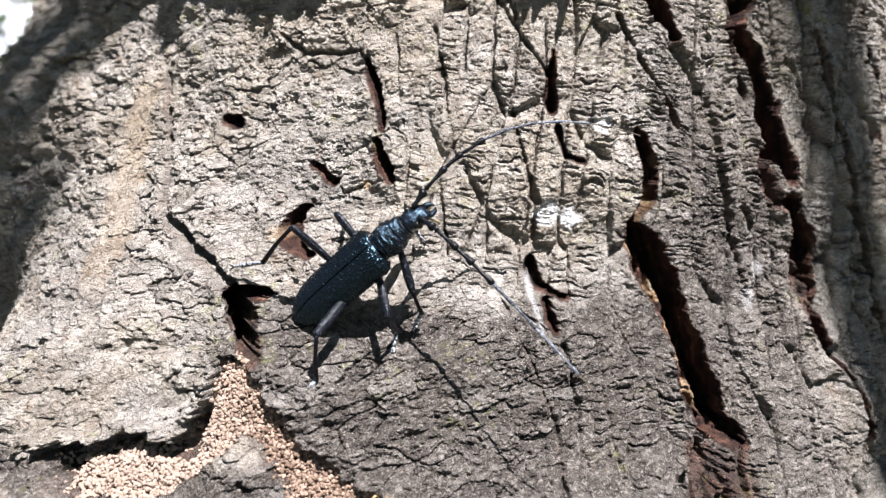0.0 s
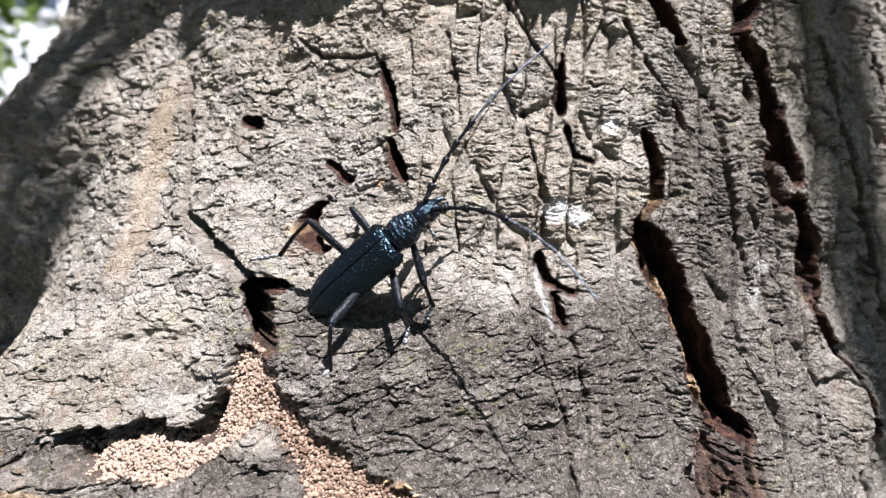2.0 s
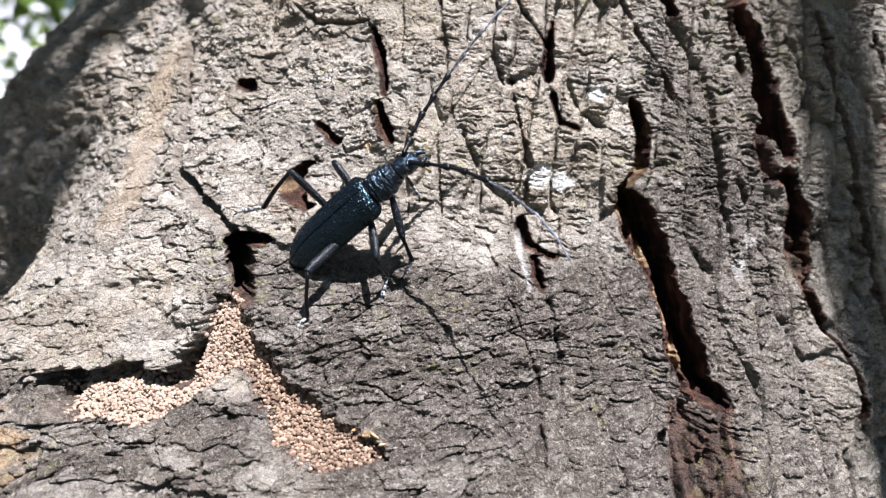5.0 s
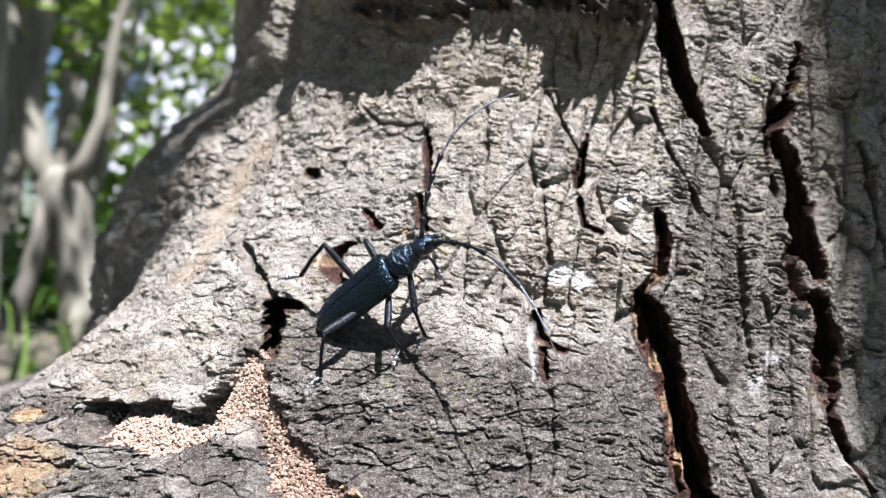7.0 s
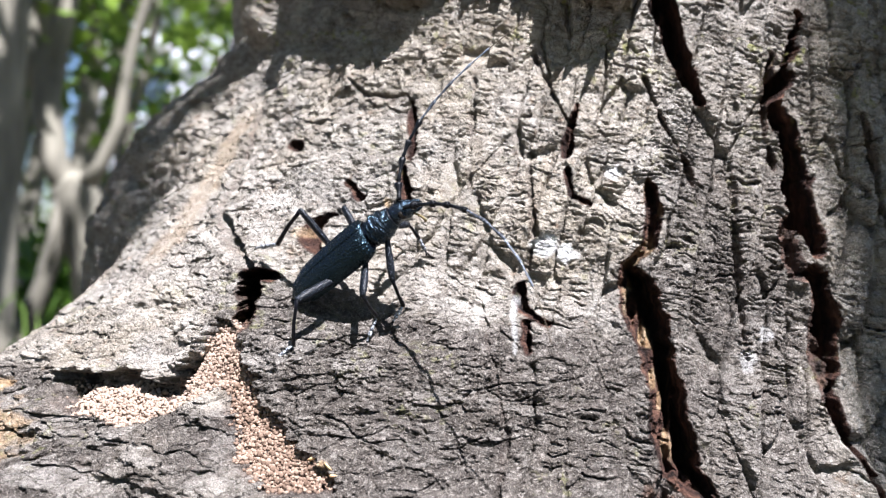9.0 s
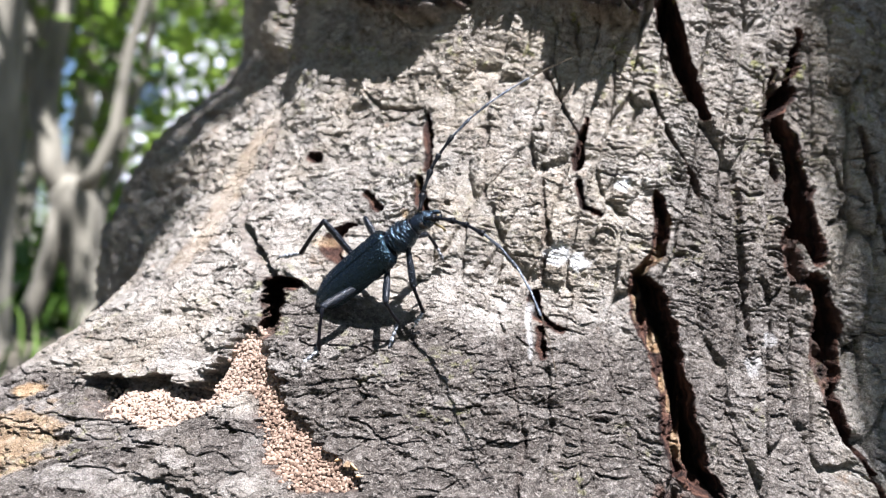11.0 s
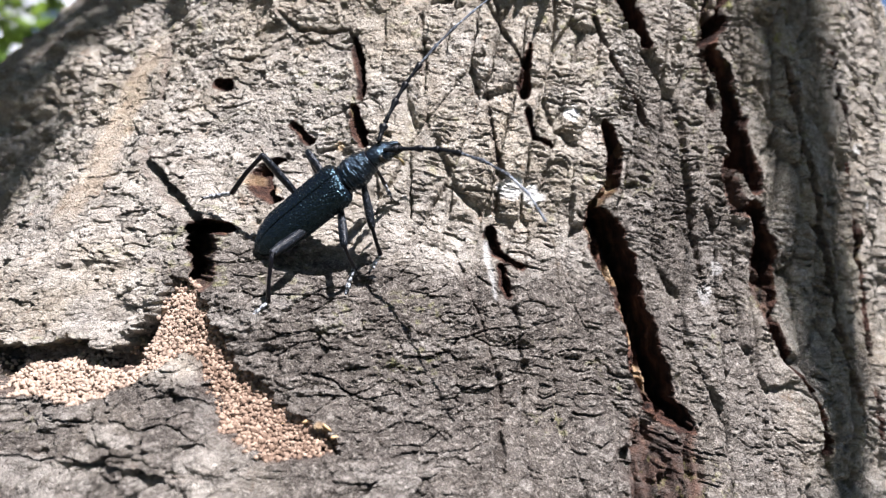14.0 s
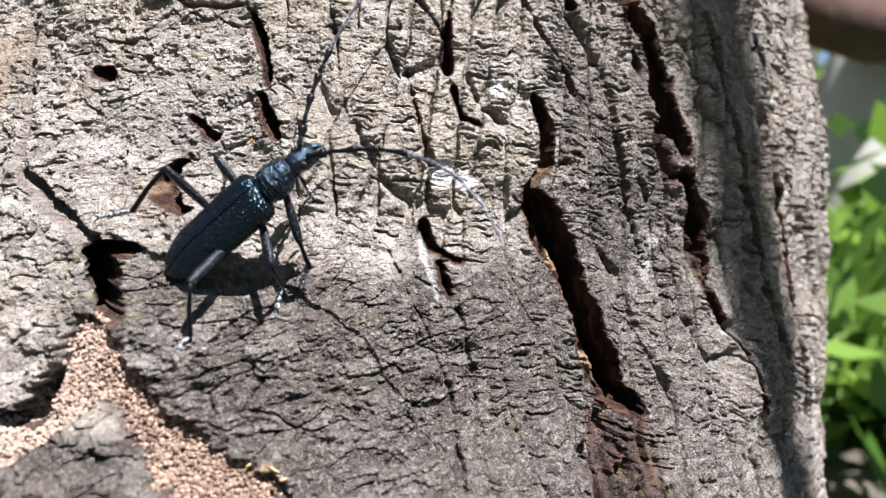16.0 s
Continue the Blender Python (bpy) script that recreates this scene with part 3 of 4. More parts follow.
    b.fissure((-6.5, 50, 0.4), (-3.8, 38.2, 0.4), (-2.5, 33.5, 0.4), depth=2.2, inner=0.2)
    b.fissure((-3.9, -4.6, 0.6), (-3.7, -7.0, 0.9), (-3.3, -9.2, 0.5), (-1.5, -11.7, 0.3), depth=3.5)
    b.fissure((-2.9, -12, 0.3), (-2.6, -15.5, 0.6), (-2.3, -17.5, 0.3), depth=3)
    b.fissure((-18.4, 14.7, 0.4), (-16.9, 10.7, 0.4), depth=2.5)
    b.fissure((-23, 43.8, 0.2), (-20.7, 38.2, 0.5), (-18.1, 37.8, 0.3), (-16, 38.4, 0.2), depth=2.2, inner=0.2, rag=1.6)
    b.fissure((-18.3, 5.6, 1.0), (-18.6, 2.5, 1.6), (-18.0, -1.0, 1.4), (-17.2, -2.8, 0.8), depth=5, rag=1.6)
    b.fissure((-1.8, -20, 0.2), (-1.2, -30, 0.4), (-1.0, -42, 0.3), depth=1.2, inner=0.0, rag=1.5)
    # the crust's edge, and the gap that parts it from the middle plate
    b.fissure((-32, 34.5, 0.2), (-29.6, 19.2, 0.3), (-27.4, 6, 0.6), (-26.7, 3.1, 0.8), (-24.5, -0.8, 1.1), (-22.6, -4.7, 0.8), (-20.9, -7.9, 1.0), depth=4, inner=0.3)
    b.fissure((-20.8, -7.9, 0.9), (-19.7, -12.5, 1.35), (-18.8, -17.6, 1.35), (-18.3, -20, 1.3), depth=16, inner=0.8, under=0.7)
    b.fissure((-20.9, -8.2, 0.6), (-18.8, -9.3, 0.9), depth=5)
    # the pocket under the crust, filled with frass, and the wedge of bark left standing in it
    pocket = b.inside([(-27.6, -34.6), (-26, -33.6), (-24, -33.0), (-23.3, -31.0), (-20.9, -33.0), (-20.5, -29.0), (-19.8, -24.6), (-19.6, -19.5), (-18.4, -20.5), (-17.4, -24.5),
                       (-16.5, -28), (-15.5, -31.6), (-13.9, -35.7), (-12.2, -40.0), (-9.5, -43), (-9, -46), (-12.5, -47), (-14.6, -43.5), (-15.4, -39.5), (-16.4, -35.3),
                       (-17.8, -31.8), (-18.6, -33.8), (-19.6, -38), (-21, -42), (-24, -41.5), (-26, -39)]) + b.rag * 1.5 + 0.5 * vnoise(b.x / 0.9, b.y / 0.9, 96)
    floor = step(-0.4, 0.5, pocket)
    crust_side = step(-0.2, 0.6, pocket) * step(4.2, 2.2, pocket) * ((a < -19.9) & (h > -36) | (a < -25))
    b.z = b.z * (1 - floor) + floor * (-4.2 + 0.5 * fbm(b.x / 3, b.y / 3, 95, 2))
    b.z -= 7.0 * crust_side
    b.z += 2.6 * step(-4.0, -0.3, pocket) * (1 - floor) * (a < -19.5) * (h > -35)
    wedge = b.inside([(-17.8, -32.6), (-16.4, -36.0), (-15.4, -40), (-14.6, -44), (-13, -49), (-20.5, -49), (-20.2, -42), (-19.0, -36)])
    b.z += 2.4 * step(-0.3, 2.2, wedge + b.rag) * (1 - floor)
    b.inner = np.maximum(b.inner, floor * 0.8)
    b.pocket = pocket
    # the burl that overhangs at the top
    lobes = np.exp(-(((a + 19.3) / 4.4) ** 4)) + np.exp(-(((a + 1.2) / 3.4) ** 4))
    edge = 69.5 - 5.5 * np.clip(lobes, 0, 1) + 2.0 * vnoise(b.x / 5, b.x * 0, 97) + 1.2 * vnoise(b.x / 1.8, b.x * 0, 98)
    burl = step(-0.6, 0.6, h - edge) * step(-29, -26, a) * step(4.5, 2.5, a)
    b.z += burl * (1.0 + 8.5 * lobes + 0.3 * np.clip(h - edge, 0, 90) * step(-28, -23, a) + 5.0 * fbm(b.x / 7, b.y / 5, 99, 4) + 5.0 * fbm(b.x / 2.8, b.y / 2.2, 100, 3))
    stub = np.exp(-(((a + 37.5 - (h - 60) * 0.06) / 2.6) ** 2)) * step(54, 64, h)
    b.z += 11.0 * stub
    # the burl's dark brown bark, darkened further to stand for its shade
    b.slate = np.maximum(b.slate, 0.9 * burl)
    b.inner = np.maximum(b.inner, 0.55 * burl * step(-0.3, 0.3, fbm(b.x / 6, b.y / 4, 107, 3)))
    b.burl = burl
    # the stringy, peeled strip along the root, and other pale wood
    strip = step(5.0, 2.5, np.abs((a + 31.5 + (h - 10) * 0.085) * 3.05 + 1.2 * vnoise(b.y / 9, b.x / 9, 101))) * step(-14, -6, h) * step(42, 30, h)
    b.peeled = np.maximum(b.peeled, 0.3 * strip)
    b.z = b.z * (1 - 0.6 * strip) + strip * 0.5 * vnoise(b.x / 0.7, b.y / 9, 103)
    b.patch(-14.8, 10.5, 1.3, b.peeled)
    b.patch(-2.6, 5.0, 3.4, b.lichen, 0.9, 0.35)
    b.patch(-1.2, 3.4, 3.0, b.lichen, 0.9, 0.4)
    b.patch(1.5, 22.6, 2.4, b.lichen, 0.85, 0.5)
    b.streak(((-4.1, -7.0, 0.1), (-3.9, -10.0, 0.45), (-3.4, -14.0, 0.5), (-3.0, -18.5, 0.2)), b.lichen, 0.5)
    b.patch(32.5, 26, 2.6, b.lichen, 0.5)
    b.patch(33.5, 12, 2.2, b.lichen, 0.7)
    b.patch(13.5, -8, 2.2, b.lichen, 0.35)
    b.patch(12.0, -14, 2.6, b.lichen, 0.3)
    b.patch(-19.4, 1.5, 1.8, b.peeled, 0.5)
    b.patch(-17.5, -1.0, 1.5, b.peeled, 0.4)
    b.patch(-10.6, -42, 1.8, b.peeled, 0.8)
    b.patch(-27.5, -48, 9.0, b.peeled, 0.6)
    b.patch(-30.5, -40, 2.5, b.peeled, 0.9)
    b.z = b.z * (1 - 0.6 * b.lichen)
    b.moss = step(0.15, 0.5, fbm(b.x / 12, b.y / 9, 111, 2)) * (0.35 + 0.65 * step(30, 60, h))
    return b


def spaced(*stretches):
    """Values over stretches of (from, to, step)."""
    out = []
    for lo, hi, d in stretches:
        out.append(np.linspace(lo, hi, max(2, int(round((hi - lo) / d)) + 1))[:-1])
    return np.concatenate(out + [[stretches[-1][1]]])


def build_tree():
    tree = tagged(new("tree"), "old tree bole with grey-brown fissured bark and flared root", "tree")
    tree.location = (AXIS_X, AXIS_Y, 0)
    angles = spaced((-180, -70, 2.5), (-70, -44, 0.24), (-44, -30, 0.11), (-30, 30, 0.066), (30, 46, 0.12), (46, 72, 0.3), (72, 180, 2.5))
    heights = spaced((-285, -75, 6.0), (-75, -50, 0.4), (-50, 62, 0.19), (62, 80, 0.27), (80, 92, 0.5), (92, 160, 1.5), (160, 250, 5.0), (250, 1900, 60.0))
    a, h = np.meshgrid(angles, heights)
    b = relief(a, h)
    out = b.z * step(-130, -80, h) * step(250, 150, h) * step(-90, -70, a) * step(90, 72, a)
    far = (h > 245) | (h < -90) | (np.abs(a) > 74)
    out = np.where(far, 5 * fbm(a / 9, h / 60, 121, 3), out)
    out[-1] = -0.98 * girth(a[-1], h[-1])
    verts = (surface(a + b.shift, h, out) - np.array((AXIS_X, AXIS_Y, 0))).reshape(-1, 3)
    rows, cols = a.shape
    idx = np.arange(rows * cols).reshape(rows, cols)
    quads = np.stack([idx[:-1, :-1], idx[:-1, 1:], idx[1:, 1:], idx[1:, :-1]], -1).reshape(-1, 4)
    ca, ch = a[:-1, :-1].ravel(), h[:-1, :-1].ravel()
    gap = np.interp(ch, [-60, -39.6, -31.6, -22.8, -13, -7.9, 3.1, 34.5, 60], [-9, -12.6, -15.5, -17.7, -20.1, -20.9, -26.7, -32, -34])
    one = np.interp(ch, [-75, -40, -30, -14, -3, 2.5, 20, 42, 62, 80], [6.5, 7.5, 7.1, 5.8, 4.3, 3.2, 4.2, 7.4, 4, 2.2])
    two = np.interp(ch, [-45, -24, -12, 4, 12, 28, 45, 66], [21.5, 18.7, 18.6, 17.4, 17, 15.2, 13.7, 15.7])
    label = np.where(ca < gap, 1, np.where(ca < one, 2, np.where(ca < two, 3, 4)))
    label = np.where((ch > -75) & (ch < 92) & (ca > -70) & (ca < 72), label, 0)
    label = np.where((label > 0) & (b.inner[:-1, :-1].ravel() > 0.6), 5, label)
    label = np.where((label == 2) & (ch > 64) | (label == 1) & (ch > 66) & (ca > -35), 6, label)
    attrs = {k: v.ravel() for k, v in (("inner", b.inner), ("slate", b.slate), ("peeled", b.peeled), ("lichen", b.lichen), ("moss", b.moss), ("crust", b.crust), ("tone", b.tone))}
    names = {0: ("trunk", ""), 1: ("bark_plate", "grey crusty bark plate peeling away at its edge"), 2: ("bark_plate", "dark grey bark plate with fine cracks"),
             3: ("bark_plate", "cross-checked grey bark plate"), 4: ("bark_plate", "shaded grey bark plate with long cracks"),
             5: ("inner_bark", "red-brown inner bark in the fissures, darkened for their shade"), 6: ("burl", "dark brown overhanging knot of bark, darkened further for its shade")}
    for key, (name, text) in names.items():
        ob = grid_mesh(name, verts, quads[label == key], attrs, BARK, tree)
        if text:
            tagged(ob, text)
    # a bough that leaves the bole higher up and leans out towards the sun
    # the bough is out of view, added to cast a band of shade
    root, rise = Vector(surface(23.1, 0)) - tree.location, Vector((0.0, 0.1, 1.0))
    pts = [root + SUN * f + rise * (1.25 - 0.8 * f) + Vector((0.004 * math.sin(9 * f) + 0.07 * (f - 1.56), 0, 0)) for f in (i * 0.1 for i in range(26))]
    part("bough", tube(bmesh.new(), pts, [0.0265 - 0.0075 * f for f in (i * 0.1 for i in range(26))], 12), GREY_BARK, tree)
    # a leafy branch whose leaves dapple the flank of the root
    # unseen as well, and added to throw that dapple
    root = Vector(surface(-52, 18)) - tree.location + SUN * 1.15
    pts = [Vector((-0.09, 0.0, 1.3)), Vector((-0.14, -0.2, 1.36)), root + Vector((0.02, 0.05, 0.03)), root + Vector((-0.06, -0.08, 0.0))]
    branch = part("branch", tube(bmesh.new(), pts, [0.02, 0.012, 0.006, 0.002], 8), GREY_BARK, tree)
    rng = np.random.default_rng(77)
    along, across = Vector((0.35, 0.25, 0.9)).normalized(), SUN.cross(Vector((0.35, 0.25, 0.9))).normalized()
    vs, fs = [], []
    for k in range(38):
        p = Vector(surface(rng.uniform(-74, -39), rng.uniform(-30, 66))) - tree.location + SUN * rng.uniform(1.0, 1.3)
        u, v = (along + Vector(rng.normal(0, 0.5, 3))).normalized(), (across + Vector(rng.normal(0, 0.5, 3))).normalized()
        size, n = rng.uniform(0.014, 0.03), len(vs)
        vs += [p - u * size, p + v * size * 0.5 - u * size * 0.2, p + u * size, p - v * size * 0.5 - u * size * 0.2]
        fs.append((n, n + 1, n + 2, n + 3))
    me = bpy.data.meshes.new("foliage")
    me.from_pydata([tuple(v) for v in vs], [], fs)
    me.materials.append(LEAF_M)
    new("foliage", me).parent = branch
    return tree, b, a, h


tree, bark, bark_a, bark_h = build_tree()


def bark_point(a, h):
    """A place on the finished bark."""
    i = np.argmin(np.abs(bark_h[:, 0] - h))
    j = np.argmin(np.abs(bark_a[0] - a))
    return Vector(surface(a, h, bark.z[i, j]))


def build_frass():
    """Loose pellets of chewed wood heaped in the pocket."""
    rng = np.random.default_rng(4)
    base = bmesh.new()
    bmesh.ops.create_icosphere(base, subdivisions=1, radius=1.0)
    bv = np.array([v.co for v in base.verts])
    bf = np.array([[v.index for v in f.verts] for f in base.faces])
    base.free()
    sel = np.argwhere((bark.pocket > 0.1) & (bark_h > -75) & (np.abs(bark_a) < 44))
    pick = sel[rng.choice(len(sel), 8500, replace=True)]
    vs, fs = [], []
    for n, (i, j) in enumerate(pick):
        c = surface(bark_a[i, j], bark_h[i, j], bark.z[i, j] + rng.uniform(-0.1, 1.3))
        size = rng.uniform(0.24, 0.5) * 0.001
        shape = bv * rng.uniform(0.6, 1.35, 3) + rng.normal(0, 0.1, bv.shape)
        vs.append(c + shape * size)
        fs.append(bf + n * len(bv))
    me = bpy.data.meshes.new("frass")
    me.from_pydata(np.concatenate(vs).tolist(), [], np.concatenate(fs).tolist())
    me.polygons.foreach_set("use_smooth", [True] * len(me.polygons))
    me.materials.append(FRASS)
    tagged(new("frass", me), "pinkish-brown pellets of chewed wood under the bark", "frass", kind="stuff")


build_frass()



def build_chips():
    """A few splinters of pale wood lying on and beside the frass."""
    wood = plain("splinter", (0.5, 0.33, 0.17), 0.7, 0.35, 900, (1, 1, 0.3), 0.0002)
    for a, h, length, turn in ((-11.2, -41.0, 2.6, 25), (-10.2, -41.6, 2.0, -40), (-10.8, -42.6, 1.6, 70), (-9.8, -43.0, 1.4, 10), (-19.3, -29.5, 1.5, 50), (-12.5, -42.0, 1.3, -15)):
        p, r = bark_point(a, h), Vector(surface(a + 1, h)) - Vector(surface(a, h))
        d = (Matrix.Rotation(radians(turn), 3, Vector((math.sin(radians(a)), -math.cos(radians(a)), 0.4)).normalized()) @ r).normalized()
        out = Vector((math.sin(radians(a)), -math.cos(radians(a)), 0.4)).normalized() * 0.0006
        half = d * length * 0.0005
        chip = part("wood_chip", tube(bmesh.new(), [-half, -half * 0.4 + out * 0.2, half * 0.5, half], [0.0002, 0.00042, 0.00035, 0.0001], 6, 0.6), wood)
        chip.location = p + out
        tagged(chip, "pale orange splinter of wood on the frass", "wood chip", "wood chips")


build_chips()

# ---------------------------------------------------------------- the beetle
TAIL = Vector((-0.0264, 0.1515, 0.2668))
FORE = Vector((0.7302, -0.1797, 0.6591)).normalized()
DORSAL = Vector((-0.4405, -0.8613, 0.2533))
DORSAL = (DORSAL - FORE * DORSAL.dot(FORE)).normalized()
LEFT = DORSAL.cross(FORE)


def on_body(s, left, up):
    """A place on the beetle: mm ahead of the tail, to its left and up from its middle line."""
    return TAIL + (FORE * s + LEFT * left + DORSAL * up) * 0.001


def build_beetle():
    beetle = tagged(new("beetle"), "black longhorn beetle with long jointed antennae standing on bark", "beetle")
    beetle.location = (-0.012, 0.150, 0.262)
    base = beetle.location.copy()
    at = lambda s, l, u: on_body(s, l, u) - base  # noqa: E731

    def ring(s, width, up, down, side=0.0, sharp=2.3, n=28, lift=0.0):
        pts = []
        for k in range(n):
            t = 2 * math.pi * k / n
            c, q = math.cos(t), math.sin(t)
            pts.append(at(s, side + width * math.copysign(abs(c) ** (2 / sharp), c), lift + (up if q > 0 else down) * math.copysign(abs(q) ** (2 / sharp), q)))
        return pts

    def grains(s, y, z):
        """Height in mm of the shell's grain: small rounded bumps, finer towards the tail."""
        q = 1.9 + 0.9 * (1 - s / 22.0)
        near = noise.voronoi(Vector((s * q * 1.3, y * q * 0.85, z * q * 0.85)))[0]
        return (0.3 - 0.17 * (1 - s / 22.0)) * min(1.0, 1.6 * (near[1] - near[0])) ** 0.8 + 0.03 * noise.noise(Vector((s * 1.3, y * 1.3, z)))

    # abdomen and thorax below the wing cases
    stations = [(0.9, 1.3, 0.6, 0.9), (3, 2.5, 1.0, 1.9), (8, 3.2, 1.2, 2.6), (15, 3.5, 1.2, 3.0), (20, 3.4, 1.2, 3.0), (22, 2.6, 1.0, 2.4)]
    part("abdomen", loft(bmesh.new(), [ring(*s) for s in stations]), LIMB, beetle)

    def outline(f):
        """Half width and height of the closed wing cases, f from the tail to the shoulders."""
        blunt = (1 - max(0.0, 1 - f / 0.34) ** 2.1) ** 0.62
        width = (0.35 + (3.7 + 0.5 * f) * blunt) * (1 - 0.3 * max(0.0, (f - 0.93) / 0.07) ** 2)
        high = (0.35 + 2.75 * (1 - max(0.0, 1 - f / 0.45) ** 2) ** 0.7) * (1 - 0.22 * max(0.0, (f - 0.9) / 0.1) ** 2)
        return width, high

    # two wing cases, each a shell with its own seam edge, all over small grains
    for sign in (1, -1):
        bm = bmesh.new()
        rows = []
        count, around = 250, 76
        for i in range(count + 1):
            f = (i / count) ** 1.25
            s = 22.0 * f
            width, high = outline(f)
            row = []
            for k in range(around + 1):
                t = (math.pi / 2) * 1.16 * k / around
                y = sign * (0.05 + width * math.sin(t) ** 0.92)
                z = high * math.copysign(abs(math.cos(t)) ** 0.9, math.cos(t)) - (0.1 if k == 0 else 0)
                lump = grains(s, y * 1.15, z) if 0 < k < around else 0.0
                row.append((s, y + sign * lump * math.sin(t), z + lump * math.cos(t)))
            under = [(s, p[1] * 0.95, p[2] - 0.28) for p in reversed(row[::4])]
            rows.append([at(*p) for p in row + under])
        loft(bm, rows if sign < 0 else [r[::-1] for r in rows])
        part("wing_case", bm, SHELL, beetle)
        # pale hairy margin
        rim = []
        for i in range(20, count + 1, 10):
            f = (i / count) ** 1.25
            width, high = outline(f)
            rim.append(at(22.0 * f, sign * width * 0.985, -0.27 * high))
        part("margin", tube(bmesh.new(), rim, [0.00011] * len(rim), 6), HAIR, beetle, "thin grey rim of the wing case")
    # scutellum
    part("scutellum", loft(bmesh.new(), [ring(19.6, 0.2, 2.95, 2.2, n=12), ring(20.8, 0.8, 3.0, 2.2, n=12), ring(22.0, 0.9, 2.6, 2.0, n=12)]), PRONOTUM, beetle)

    # pronotum: a barrel with cross wrinkles and a spine to each side
    rings = []
    for i in range(100):
        f = i / 99
        s = 21.7 + 6.6 * f
        w = 2.55 + 0.62 * math.sin(math.pi * min(1, f * 1.02)) ** 1.5
        w *= 1 - 0.2 * f * f
        row = ring(s, w, w * 0.92, w * 1.02, n=80, lift=-0.2)
        middle = at(s, 0, 0)
        folded = []
        for k, p in enumerate(row):
            q = (p - middle) * 1000
            fold = noise.noise(Vector((s * 2.4 + 0.5 * noise.noise(q * 0.9), q.x * 0.45, q.z * 0.45 + q.y * 0.45))) * 0.45 + noise.noise(Vector((s * 2.0, q.y * 2.0, q.z * 2.0))) * 0.2
            folded.append(p + (p - middle).normalized() * 0.001 * (fold * math.sin(math.pi * f) ** 0.3))
        rings.append(folded)
    part("pronotum", loft(bmesh.new(), rings), PRONOTUM, beetle)
    for sign in (1, -1):
        part("spine", loft(bmesh.new(), [[at(24.7 + 0.9 * r * math.cos(t), sign * y, 0.1 + 0.8 * r * math.sin(t)) for t in (k * math.pi / 4 * sign for k in range(8))]
                                         for y, r in ((2.3, 1.0), (3.0, 0.55), (3.5, 0.1))]), PRONOTUM, beetle)
    part("collar", loft(bmesh.new(), [ring(28.1, 1.95, 1.8, 2.0, lift=-0.2), ring(28.25, 2.0, 1.85, 2.05, lift=-0.2), ring(28.4, 1.92, 1.78, 1.95, lift=-0.2)]), LIMB, beetle, "thin grey hair fringe behind the head")
    # head
    heads = [(28.0, 1.8, 1.65, 1.8), (29.0, 1.85, 1.6, 1.9), (30.0, 2.1, 1.6, 2.0), (31.0, 2.05, 1.45, 2.2), (31.8, 1.75, 1.1, 2.3), (32.4, 1.45, 0.5, 2.3), (32.9, 1.0, -0.1, 1.9)]
    part("head", loft(bmesh.new(), [ring(s, w, u, d, lift=-0.3 - 0.1 * max(0, s - 29)) for s, w, u, d in heads]), PRONOTUM, beetle)
    for sign in (1, -1):
        bm = bmesh.new()
        bmesh.ops.create_uvsphere(bm, u_segments=14, v_segments=10, radius=0.001)
        place = Matrix.Translation(at(30.4, sign * 1.7, -0.2)) @ Matrix((FORE, LEFT, DORSAL)).transposed().to_4x4() @ Matrix.Diagonal((0.75, 0.75, 1.25, 1))
        bmesh.ops.transform(bm, matrix=place, verts=bm.verts)
        part("eye", bm, EYE_M, beetle, "dark glossy compound eye")
        jaw = [at(32.2, sign * 0.9, -1.4), at(33.1, sign * 1.0, -1.9), at(33.8, sign * 0.75, -2.3), at(34.2, sign * 0.15, -2.5)]
        part("mandible", tube(bmesh.new(), jaw, [0.00062, 0.00058, 0.0004, 0.00012], 8), PRONOTUM, beetle)
        feeler = [at(31.9, sign * 1.1, -2.0), at(32.4, sign * 1.7, -3.0), at(32.5, sign * 1.9, -4.2), at(32.2, sign * 1.8, -5.2)]
        part("palp", tube(bmesh.new(), feeler, [0.00022, 0.00024, 0.00024, 0.00034], 7), PALP, beetle, "yellowish mouth feeler")

    # legs: hip on the body, then knee, ankle and end of the foot in the world
    legs = [
        ((12.5, -2.3, -1.6), (-0.0208, 0.1407, 0.2668), (-0.0213, 0.1429, 0.2579), (-0.0246, 0.1426, 0.2545)),
        ((18.5, -2.6, -1.8), (-0.0086, 0.1436, 0.2692), (-0.0073, 0.1496, 0.2654), (-0.0083, 0.1490, 0.2607)),
        ((24.5, -1.6, -1.9), (-0.0043, 0.1474, 0.2730), (-0.0028, 0.1518, 0.2682), (-0.0044, 0.1520, 0.2650)),
        ((12.5, 2.3, -1.8), (-0.0260, 0.1479, 0.2847), (-0.0325, 0.1528, 0.2774), (-0.0381, 0.1552, 0.2762)),
        ((18.5, 2.5, -2.0), (-0.0187, 0.1527, 0.2867), (-0.0178, 0.1580, 0.2835), (-0.0190, 0.1650, 0.2830)),
        ((24.5, 1.6, -2.0), (-0.0058, 0.1575, 0.2850), (-0.0042, 0.1612, 0.2825), (-0.0028, 0.1628, 0.2800)),
    ]
    for hip, knee, ankle, toe in legs:
        h0, k0, a0, t0 = at(*hip), Vector(knee) - base, Vector(ankle) - base, Vector(toe) - base
        femur_pts = [h0.lerp(k0, f) for f in (0, 0.15, 0.4, 0.65, 0.85, 1.0, 1.03)]
